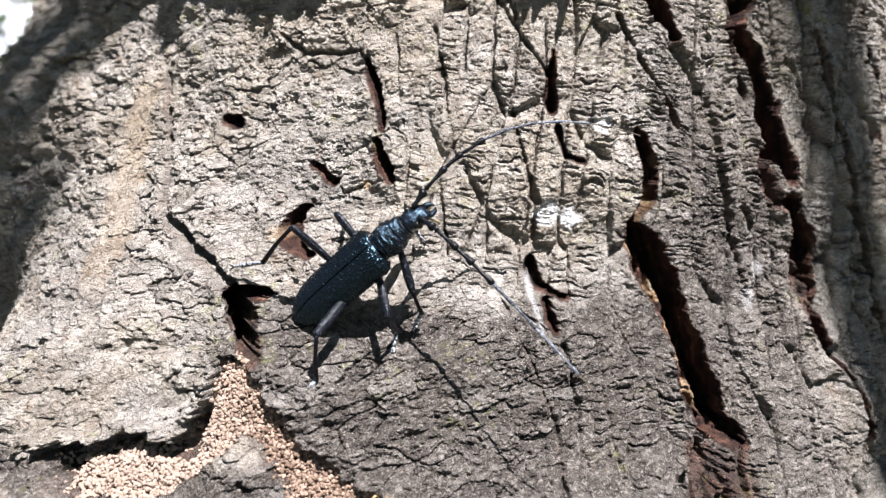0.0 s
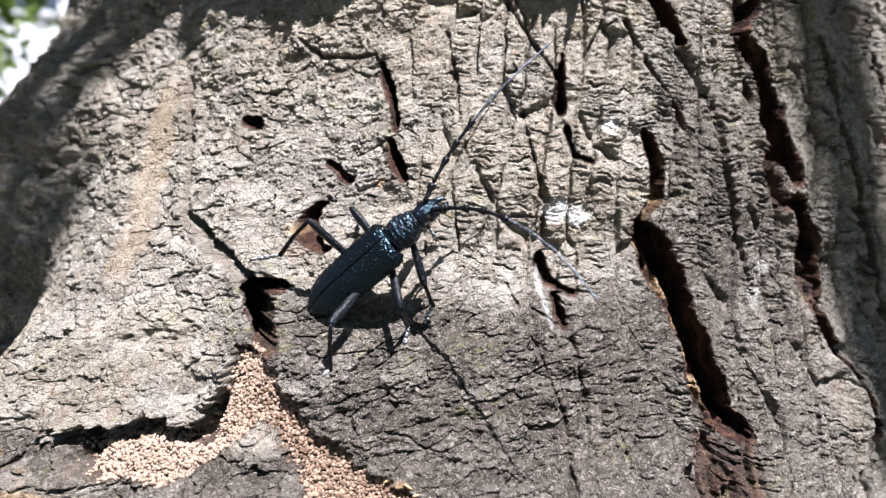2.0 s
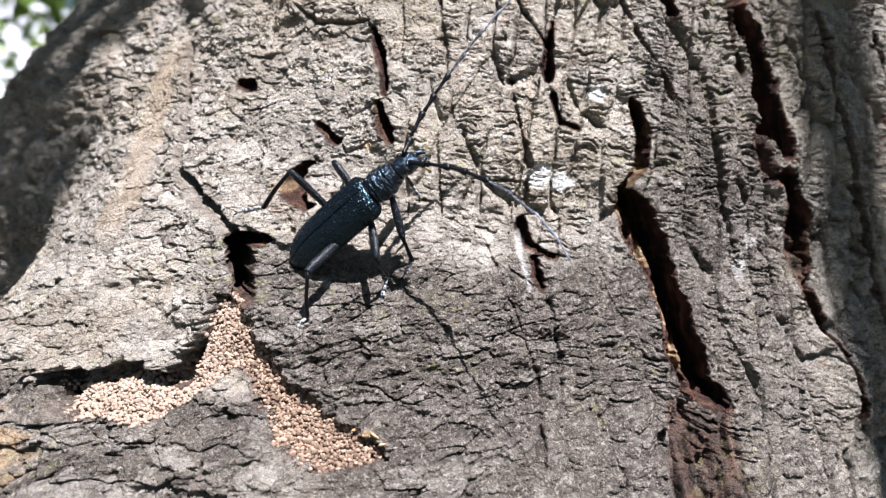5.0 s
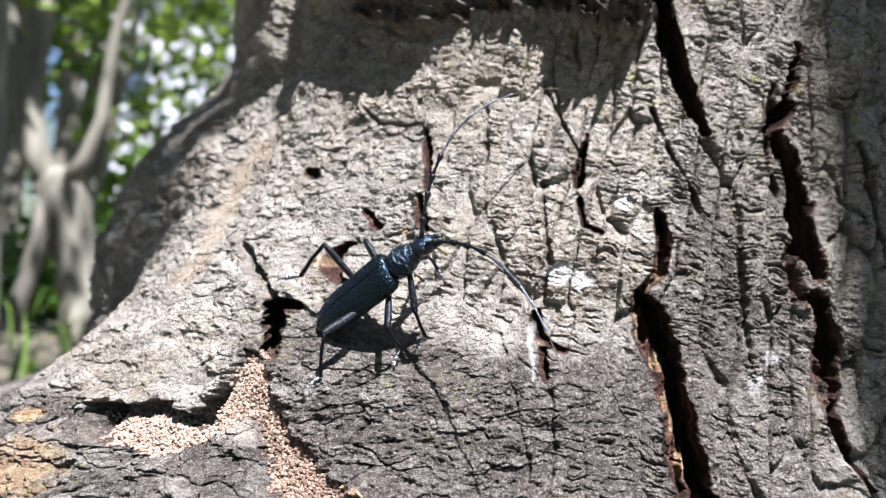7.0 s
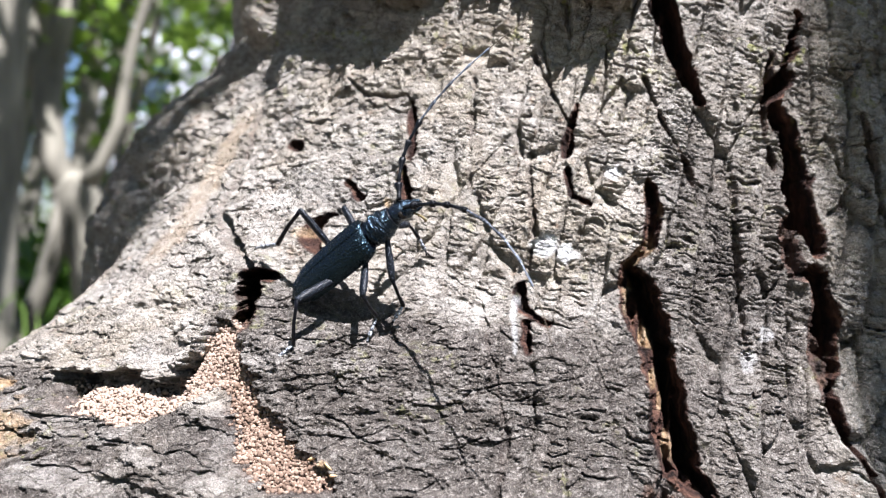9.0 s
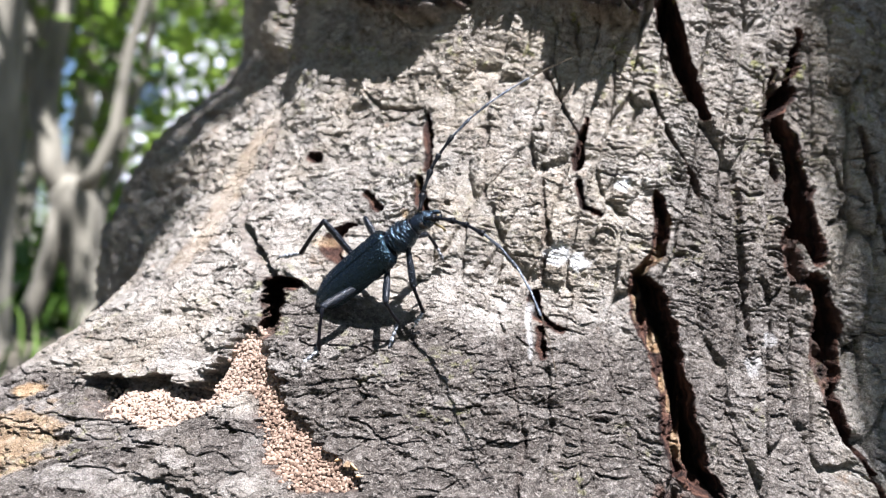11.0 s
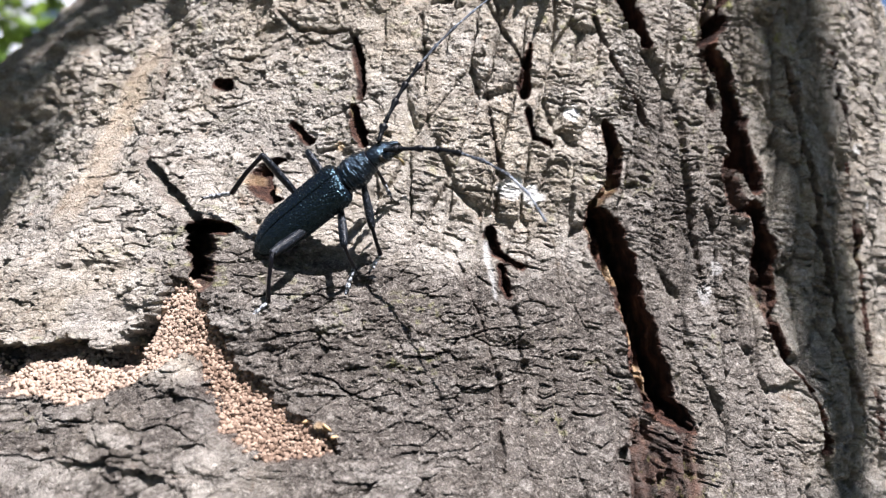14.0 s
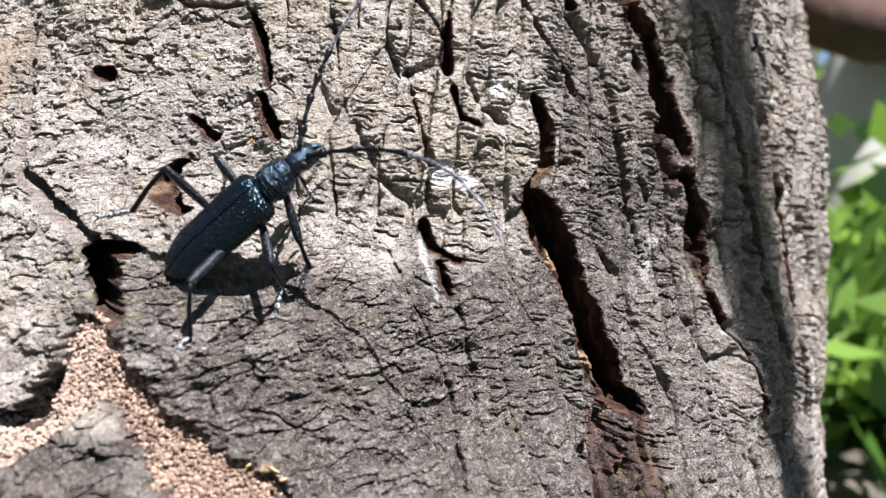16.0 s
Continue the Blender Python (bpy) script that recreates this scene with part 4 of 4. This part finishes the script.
        femur = part("femur", tube(bmesh.new(), femur_pts, [0.0005, 0.0007, 0.0009, 0.00098, 0.00092, 0.0007, 0.0003], 12, 0.75), FEMUR, beetle, "femur dusted with pale grey hair")
        part("coxa", tube(bmesh.new(), [h0 + (h0 - k0).normalized() * 0.0012, h0, h0.lerp(k0, 0.12)], [0.0007, 0.00095, 0.0006], 10), LIMB, beetle)
        bend = (k0.lerp(a0, 0.5) + (k0 - h0).normalized() * 0.0003)
        tibia_pts = [k0, k0.lerp(bend, 0.35), bend, bend.lerp(a0, 0.6), a0]
        part("tibia", tube(bmesh.new(), tibia_pts, [0.0005, 0.00042, 0.00044, 0.0005, 0.00058], 10, 0.8), LIMB, beetle)
        t0 = a0 + (t0 - a0) * 1.12
        steps = [(0.0, 0.36, 0.00055), (0.34, 0.58, 0.00062), (0.56, 0.78, 0.00072), (0.76, 1.0, 0.00034)]
        for f0, f1, wide in steps:
            p, q = a0.lerp(t0, f0), a0.lerp(t0, f1)
            part("foot_joint", tube(bmesh.new(), [p, p.lerp(q, 0.3), p.lerp(q, 0.8), q], [wide * 0.45, wide * 0.8, wide, wide * 0.5], 8, 0.6), FOOT, beetle, "pale felted foot joint")
        out = (t0 - a0).normalized()
        across = out.cross(DORSAL).normalized()
        for sign in (1, -1):
            part("claw", tube(bmesh.new(), [t0 - out * 0.0002, t0 + out * 0.0005 + across * sign * 0.0003, t0 + out * 0.001 + across * sign * 0.00065], [0.00018, 0.00014, 0.00004], 6), HORN, beetle)
    return beetle


beetle = build_beetle()

# antennae: joints of fixed length, set along a bow from the head
JOINTS = [(3.8, 0.82), (0.9, 0.55), (5.0, 0.66), (4.0, 0.66), (5.0, 0.58), (5.2, 0.46), (5.4, 0.4), (5.2, 0.33), (5.0, 0.27), (4.6, 0.15), (5.6, 0.12)]


def joint_mesh(length, thick, club):
    bm = bmesh.new()
    prof = [(0, 0.35), (0.08, 0.6), (0.3, 0.5), (0.6, 0.62), (0.8, 1.0 if club else 0.8), (0.94, 1.05 if club else 0.85), (1.0, 0.5)]
    return tube(bm, [(f * length * 0.001, 0, 0) for f, _ in prof], [r * thick * 0.001 for _, r in prof], 9)


def build_antenna():
    out = []
    for k, (length, thick) in enumerate(JOINTS):
        mat = HORN if k < 5 else (HORN_TIP if k < 7 else (HORN_GLINT if k < 9 else HORN_END))
        text = "thick black first joint of the antenna" if k == 0 else ("grey felted antenna joint" if k in (5, 6) else ("grey felted antenna joint, whitened for the sun's glint" if k in (7, 8) else ("hair-thin brown end joint" if k > 8 else "")))
        out.append(part("antenna_joint", joint_mesh(length, thick, k < 5), mat, beetle, text))
    return out


feelers = [build_antenna(), build_antenna()]
ROOTS = [on_body(31.6, 1.0, 1.1), on_body(31.6, -1.0, 0.7)]
# where the middle and the pale end of each antenna are, time by time
UP_MIDDLE = [(0, 0.0074, 0.15, 0.2995), (1, 0.0041, 0.15, 0.3016), (2, 0.0028, 0.15, 0.301), (3.5, 0.0007, 0.15, 0.3042), (4, 0.0011, 0.15, 0.2999), (6.5, -0.0018, 0.15, 0.2981), (7, -0.0024, 0.15, 0.3085), (7.5, -0.0021, 0.15, 0.3044), (8.5, -0.0015, 0.15, 0.305), (9, -0.0041, 0.15, 0.3044), (11.5, -0.0008, 0.15, 0.305), (12.5, -0.0022, 0.15, 0.3042), (13, -0.0001, 0.15, 0.3016), (14, 0.001, 0.15, 0.3036), (15, 0.0005, 0.15, 0.2986), (16, -0.0001, 0.15, 0.3041)]
UP_END = [(0, 0.0229, 0.153, 0.3031), (1, 0.0139, 0.153, 0.3137), (2, 0.0148, 0.153, 0.314), (3.5, 0.0131, 0.153, 0.3184), (4, 0.0108, 0.153, 0.313), (6.5, 0.0096, 0.153, 0.3153), (7, 0.0078, 0.153, 0.3198), (7.5, 0.0073, 0.153, 0.3173), (8.5, 0.0112, 0.153, 0.318), (9, 0.0075, 0.153, 0.3216), (11.5, 0.0129, 0.153, 0.3189), (12.5, 0.0112, 0.153, 0.3198), (13, 0.0102, 0.153, 0.3143), (14, 0.0121, 0.153, 0.3178), (15, 0.0111, 0.153, 0.3185), (16, 0.0085, 0.153, 0.3182)]
OUT_MIDDLE = [(0, 0.0051, 0.139, 0.2797), (2, 0.0118, 0.131, 0.2848), (3.5, 0.0068, 0.127, 0.2828), (4, 0.0121, 0.13, 0.2818), (6.5, 0.0163, 0.133, 0.2835), (7, 0.0117, 0.134, 0.2861), (7.5, 0.0139, 0.133, 0.2853), (8.5, 0.0171, 0.133, 0.2847), (9, 0.0152, 0.133, 0.286), (11.5, 0.0145, 0.133, 0.2831), (12.5, 0.0101, 0.1256, 0.283), (13, 0.0129, 0.131, 0.2841), (14, 0.0164, 0.13, 0.2848), (15, 0.0153, 0.132, 0.2866), (16, 0.016, 0.134, 0.2866)]
OUT_END = [(0, 0.0192, 0.132, 0.2659), (2, 0.0249, 0.124, 0.2713), (3.5, 0.0188, 0.119, 0.2735), (4, 0.0228, 0.123, 0.2683), (6.5, 0.0265, 0.126, 0.2733), (7, 0.0235, 0.127, 0.2762), (7.5, 0.0246, 0.127, 0.2734), (8.5, 0.0275, 0.128, 0.2732), (9, 0.0279, 0.128, 0.2727), (11.5, 0.0252, 0.127, 0.2685), (12.5, 0.017, 0.117, 0.2691), (13, 0.0238, 0.125, 0.2701), (14, 0.027, 0.125, 0.2728), (15, 0.0278, 0.126, 0.2734), (16, 0.0265, 0.128, 0.2742)]


def joint_poses(root, middle, end):
    """The pose in the world of every joint of an antenna that passes two places and bends on beyond them."""
    ctrl = middle * 2 - (root + end) * 0.5
    samples = [root * (1 - u) ** 2 + ctrl * (2 * u * (1 - u)) + end * u * u for u in (i / 200 for i in range(321))]
    poses, here, i = [], samples[0], 0
    for length, _ in JOINTS:
        reach = length * 0.001 * 0.97
        while i < len(samples) - 1 and (samples[i] - here).length < reach:
            i += 1
        d = (samples[i] - here).normalized()
        poses.append(Matrix.Translation(here) @ d.to_track_quat("X", "Z").to_matrix().to_4x4())
        here = here + d * reach
    return poses


# ---------------------------------------------------------------- surroundings
def build_ground():
    bm = bmesh.new()
    n = 60
    rows = []
    for i in range(n + 1):
        row = []
        for j in range(n + 1):
            u, v = 2 * i / n - 1, 2 * j / n - 1
            x, y = 60 * u * abs(u) ** 1.5, 60 * v * abs(v) ** 1.5
            row.append(bm.verts.new((x, y, 0.05 * noise.noise(Vector((x * 0.4, y * 0.4, 0))) - 0.03)))
        rows.append(row)
    for i in range(n):
        for j in range(n):
            bm.faces.new((rows[i][j], rows[i + 1][j], rows[i + 1][j + 1], rows[i][j + 1]))
    tagged(part("ground", bm, SOIL), "dry soil with thin grass between trees", "ground", kind="structure")


build_ground()


def blades(name, spots, seed, high, wide, material, text, category):
    """Many leaf blades as one mesh."""
    rng = np.random.default_rng(seed)
    vs, fs = [], []
    for x, y, z in spots:
        t = rng.uniform(0, 2 * math.pi)
        d = np.array((math.cos(t), math.sin(t), 0.0))
        w = np.array((-d[1], d[0], 0.0)) * wide * rng.uniform(0.6, 1.2)
        hgt = high * rng.uniform(0.5, 1.3)
        p = np.array((x, y, z))
        n = len(vs)
        vs += [p - w, p + w, p + d * hgt * 0.25 + (0, 0, hgt * 0.7) + w * 0.7, p + d * hgt * 0.25 + (0, 0, hgt * 0.7) - w * 0.7, p + d * hgt * 0.7 + (0, 0, hgt)]
        fs += [(n, n + 1, n + 2, n + 3), (n + 3, n + 2, n + 4)]
    me = bpy.data.meshes.new(name)
    me.from_pydata([tuple(v) for v in vs], [], fs)
    me.materials.append(material)
    tagged(new(name, me), text, category, kind="stuff")


def build_grass():
    rng = np.random.default_rng(9)
    spots = []
    for _ in range(9000):
        r, t = 0.8 + 7 * rng.random() ** 0.7, rng.uniform(-math.pi, math.pi)
        x, y = AXIS_X + r * math.sin(t), AXIS_Y + r * math.cos(t)
        if y > 0.2 or r > 1.5:
            spots.append((x, y, -0.03))
    blades("grass", spots, 10, 0.14, 0.008, GRASS_M, "sunlit green grass round the trees", "grass")


build_grass()


def leaves_at(rng, centres, count, spread, size):
    vs, fs = [], []
    for c in centres:
        for _ in range(count):
            p = np.array(c) + rng.normal(0, spread, 3)
            u = rng.normal(0, 1, 3)
            u /= np.linalg.norm(u)
            v = np.cross(u, rng.normal(0, 1, 3))
            v /= np.linalg.norm(v)
            s = size * rng.uniform(0.6, 1.3)
            n = len(vs)
            vs += [p - u * s, p + v * s * 0.5 - u * 0.2 * s, p + u * s, p - v * s * 0.5 - u * 0.2 * s]
            fs += [(n, n + 1, n + 2, n + 3)]
    return vs, fs


def build_far_tree(x, y, high, thick, seed, lean=(0, 0), crown_low=0.5, count=60, text="slender grey tree with a light green crown"):
    rng = np.random.default_rng(seed)
    tree = tagged(new("tree"), text, "tree")
    tree.location = (x, y, 0)
    pts, rad = [], []
    for i in range(12):
        f = i / 11
        pts.append((lean[0] * f + 0.05 * high * 0.15 * math.sin(3 * f + seed), lean[1] * f + 0.02 * math.sin(5 * f), high * f - 0.08))
        rad.append(thick * (1 - 0.7 * f) * (1 + 0.6 * max(0, 0.1 - f) / 0.1) * (1 + 0.08 * math.sin(9 * f + seed)))
    part("trunk", tube(bmesh.new(), pts, rad, 10), GREY_BARK, tree)
    centres = []
    for k in range(9):
        f = crown_low + (1 - crown_low) * (k + 0.4) / 9
        i = min(10, int(f * 11))
        p = Vector(pts[i])
        t = rng.uniform(0, 2 * math.pi)
        reach = high * rng.uniform(0.16, 0.32)
        q = p + Vector((math.cos(t) * reach, math.sin(t) * reach, reach * rng.uniform(0.2, 0.9)))
        part("limb", tube(bmesh.new(), [p, p.lerp(q, 0.5) + Vector((0, 0, 0.03)), q], [rad[i] * 0.55, rad[i] * 0.35, rad[i] * 0.08], 7), GREY_BARK, tree)
        centres += [tuple(p.lerp(q, g)) for g in (0.6, 0.85, 1.05)]
    vs, fs = leaves_at(rng, centres, count, 0.065 * high, 0.042 if high < 4 else 0.055)
    me = bpy.data.meshes.new("crown")
    me.from_pydata([tuple(v) for v in vs], [], fs)
    me.materials.append(LEAF_M)
    ob = new("crown", me)
    ob.parent = tree
    return tree


# the last tree is out of view, its crown added to dapple the forked tree
for x, y, high, thick, seed, lean, low, count in (
        (-2.25, 2.35, 4.6, 0.075, 5, (0.1, 0), 0.3, 60), (-2.2, 2.75, 3.0, 0.03, 8, (0.3, 0.2), 0.15, 90),
        (-2.85, 3.6, 4.4, 0.045, 12, (0, 0), 0.2, 110), (-2.35, 2.9, 3.6, 0.06, 47, (-0.1, 0), 0.5, 30), (-2.9, 3.0, 4.5, 0.1, 43, (0.2, 0), 0.3, 55),
        (-1.6, 4.6, 3.6, 0.05, 14, (0.2, 0), 0.45, 40), (2.6, 3.4, 4.0, 0.1, 19, (-0.2, 0), 0.2, 60),
        (-3.6, 3.6, 4.4, 0.12, 23, (0.2, 0), 0.2, 50), (-4.5, 5.0, 3.9, 0.08, 49, (0, 0), 0.08, 150), (1.7, 2.9, 3.4, 0.07, 27, (0, 0), 0.2, 60), (-1.25, 1.0, 4.4, 0.05, 45, (-0.1, 0.1), 0.45, 80)):
    build_far_tree(x, y, high, thick, seed, lean, low, count)
# the wood goes on, unseen, behind the viewer: trees added to dim skylight and reflections
for x, y, high, thick, seed in ((-2.6, -2.2, 4.2, 0.09, 61), (-0.9, -3.6, 4.2, 0.1, 62), (3.4, -1.9, 4.2, 0.1, 64), (0.8, -3.3, 4.4, 0.1, 66), (2.0, -2.9, 4.2, 0.08, 67), (-1.7, -2.9, 4.3, 0.09, 68)):
    build_far_tree(x, y, high, thick, seed, (0, 0), 0.4, 140, "unseen leafy tree added behind the viewer to dim the skylight")


def build_forked_tree():
    """A clump of stems that part at knee height, with patches of sun on them."""
    tree = tagged(new("tree"), "grey forked tree of several stems with dappled sun", "tree")
    tree.location = (-1.6, 2.0, 0)
    shift = Vector((1.6, -2.0, 0))
    stems = (
        ("stem", ((-1.73, 1.95, -0.1), (-1.7, 1.97, 0.0), (-1.68, 1.98, 0.1), (-1.655, 1.99, 0.26), (-1.64, 2.0, 0.38)), (0.034, 0.03, 0.028, 0.03, 0.045)),
        ("trunk", ((-1.49, 2.05, -0.1), (-1.51, 2.05, 0.0), (-1.56, 2.04, 0.19), (-1.61, 2.03, 0.32), (-1.63, 2.02, 0.42), (-1.63, 2.02, 0.47)), (0.085, 0.07, 0.062, 0.07, 0.078, 0.04)),
        ("stem", ((-1.64, 2.0, 0.4), (-1.72, 2.0, 0.5), (-1.78, 2.0, 0.68), (-1.79, 2.02, 0.82), (-1.8, 2.05, 1.06), (-1.83, 2.1, 1.9)), (0.045, 0.04, 0.042, 0.038, 0.033, 0.015)),
        ("stem", ((-1.76, 2.0, 0.64), (-1.86, 2.0, 0.83), (-1.95, 2.02, 1.02), (-2.2, 2.1, 1.7)), (0.034, 0.032, 0.028, 0.012)),
        ("stem", ((-1.61, 2.0, 0.4), (-1.55, 2.0, 0.5), (-1.52, 2.01, 0.62), (-1.53, 2.03, 0.86), (-1.5, 2.05, 1.1), (-1.42, 2.1, 1.9)), (0.036, 0.022, 0.019, 0.017, 0.015, 0.008)))
    for name, pts, rad in stems:
        part(name, tube(bmesh.new(), [Vector(p) + shift for p in pts], rad, 12), GREY_BARK, tree)
    rng = np.random.default_rng(91)
    centres = [tuple(Vector(p) + shift) for p in ((-1.83, 2.1, 1.5), (-1.8, 2.3, 1.2), (-2.1, 2.2, 1.5), (-1.45, 2.2, 1.5), (-1.45, 2.4, 1.15), (-1.7, 2.6, 1.0), (-1.55, 2.5, 0.8))]
    vs, fs = leaves_at(rng, centres, 70, 0.17, 0.04)
    me = bpy.data.meshes.new("crown")
    me.from_pydata([tuple(v) for v in vs], [], fs)
    me.materials.append(LEAF_M)
    new("crown", me).parent = tree


def build_shaded_trunk():
    """A thick old trunk in the shade beside the clump."""
    tree = tagged(new("tree"), "thick grey trunk of a tree in shade", "tree")
    tree.location = (-1.7, 1.72, 0)
    part("trunk", tube(bmesh.new(), [(0.09, 0, -0.12), (0.05, 0, 0.0), (0.02, 0, 0.4), (-0.04, 0, 0.9), (-0.12, 0, 1.4), (-0.3, 0, 3.2)], [0.13, 0.1, 0.085, 0.085, 0.08, 0.05], 14), GREY_BARK, tree)
    part("limb", tube(bmesh.new(), [(-0.05, 0, 0.95), (0.02, 0.1, 1.25), (0.2, 0.2, 1.7), (0.3, 0.25, 2.2)], [0.045, 0.035, 0.025, 0.01], 9), GREY_BARK, tree)
    part("limb", tube(bmesh.new(), [(-0.1, 0, 1.3), (-0.3, -0.05, 1.6), (-0.6, -0.1, 1.9)], [0.04, 0.03, 0.01], 9), GREY_BARK, tree)


def build_leaning_trunk():
    """The smooth pale trunk behind the shrubs, with a dark dead limb."""
    tree = tagged(new("tree"), "smooth pale grey trunk with a dark dead limb", "tree")
    tree.location = (0.875, 1.28, 0)
    part("trunk", tube(bmesh.new(), [(0.03, 0, -0.12), (0.02, 0, 0.0), (0.0, 0, 0.3), (0.04, 0.02, 0.48), (0.12, 0.05, 0.7), (0.3, 0.2, 1.6)], [0.13, 0.115, 0.105, 0.1, 0.095, 0.06], 16), SMOOTH_BARK, tree)
    part("limb", tube(bmesh.new(), [(0.02, -0.06, 0.56), (-0.08, -0.12, 0.53), (-0.2, -0.13, 0.55), (-0.34, -0.14, 0.62)], [0.06, 0.055, 0.05, 0.03], 10), DEAD_BARK, tree, "dark brown dead limb")


build_forked_tree()
build_shaded_trunk()
build_leaning_trunk()


def build_shrub(x, y, seed, count=240, high=0.5, text="low leafy shrub in sun"):
    rng = np.random.default_rng(seed)
    shrub = tagged(new("shrub"), text, "shrub")
    shrub.location = (x, y, -0.03)
    centres = []
    for k in range(9):
        t = rng.uniform(0, 2 * math.pi)
        r = rng.uniform(0.05, 0.3)
        q = Vector((r * math.cos(t), r * math.sin(t), high * rng.uniform(0.4, 1.0)))
        part("stem", tube(bmesh.new(), [(0, 0, 0), q * 0.5 + Vector((0, 0, 0.05)), q], [0.008, 0.006, 0.002], 6), GREY_BARK, shrub)
        centres += [tuple(q), tuple(q * 0.7), tuple(q * 0.45)]
    vs, fs = leaves_at(rng, centres, count // 9, 0.07, 0.045)
    me = bpy.data.meshes.new("foliage")
    me.from_pydata([tuple(v) for v in vs], [], fs)
    me.materials.append(SHRUB_M)
    ob = new("foliage", me)
    ob.parent = shrub
    return shrub


build_shrub(0.72, 0.98, 31, 420, 0.26)
build_shrub(0.98, 1.12, 32, 420, 0.27)
build_shrub(1.35, 1.3, 34, 420, 0.35)
build_shrub(-1.95, 2.5, 33, 420, 0.3)
build_shrub(-2.3, 3.3, 35, 500, 0.6)
build_shrub(-1.95, 3.0, 36, 500, 0.5)


def build_house():
    """A white house far behind the trees."""
    house = tagged(new("house"), "white plastered house far behind the trees", "house")
    house.location = (-8.7, 14.6, 0)
    house.rotation_euler = (0, 0, radians(20))
    bm = bmesh.new()
    bmesh.ops.create_cube(bm, size=1, matrix=Matrix.Translation((0, 0, 2.4)) @ Matrix.Diagonal((4, 4, 4.9, 1)))
    part("wall", bm, WALL_M, house, smooth=False)
    bm = bmesh.new()
    loft(bm, [[(-2.3, y, 4.8), (2.3, y, 4.8), (2.3, y, 4.9), (0, y, 6.0), (-2.3, y, 4.9)] for y in (-2.3, 2.3)])
    part("roof", bm, ROOF_M, house, smooth=False)
    for x in (-1.2, 1.2):
        bm = bmesh.new()
        bmesh.ops.create_cube(bm, size=1, matrix=Matrix.Translation((x, -2.01, 3.2)) @ Matrix.Diagonal((0.9, 0.08, 1.2, 1)))
        win = part("window", bm, GLASS_M, house, smooth=False)
        bm = bmesh.new()
        for dx, dz, sx, sz in ((0, 0.62, 1.0, 0.06), (0, -0.62, 1.0, 0.06), (-0.47, 0, 0.06, 1.3), (0.47, 0, 0.06, 1.3)):
            bmesh.ops.create_cube(bm, size=1, matrix=Matrix.Translation((x + dx, -2.05, 3.2 + dz)) @ Matrix.Diagonal((sx, 0.06, sz, 1)))
        part("frame", bm, WALL_M, win, smooth=False)


build_house()


SWAY = [(0, 0.5, -0.7), (3.5, 0.7, -0.7), (4.2, 0.5, -0.5), (6.4, 0.0, 0.2), (8.5, 0.0, 0.4), (11.4, -0.4, 0.5), (12.5, -0.6, 0.5), (14.5, 0.0, 0.2), (16, 0.0, 0.0)]


def stance(turn, ahead):
    """The beetle's pose when it has turned by some degrees and pushed ahead by some mm over its feet."""
    about = Matrix.Translation(TAIL)
    return Matrix.Translation(FORE * ahead * 0.001) @ about @ Matrix.Rotation(radians(-turn), 4, DORSAL) @ about.inverted() @ Matrix.Translation(beetle.location)


def motions():
    # the beetle sways a little over its feet, and feels about with its antennae
    ts = [r[0] for r in SWAY]
    held = {t: stance(np.interp(t, ts, [r[1] for r in SWAY]), np.interp(t, ts, [r[2] for r in SWAY])) for t in (r[0] for r in SWAY + UP_END + OUT_END)}
    for joints, root, middles, ends in ((feelers[0], ROOTS[0], UP_MIDDLE, UP_END), (feelers[1], ROOTS[1], OUT_MIDDLE, OUT_END)):
        rows = [[] for _ in joints]
        for (t, *middle), (_, *end) in zip(middles, ends):
            at = held[t] @ (root - beetle.location)
            for k, m in enumerate(joint_poses(at, Vector(middle), Vector(end))):
                rows[k].append((t, held[t].inverted() @ m))
        for ob, r in zip(joints, rows):
            walk(ob, r)
    walk(beetle, [(t, held[t]) for t, _, _ in SWAY])


motions()
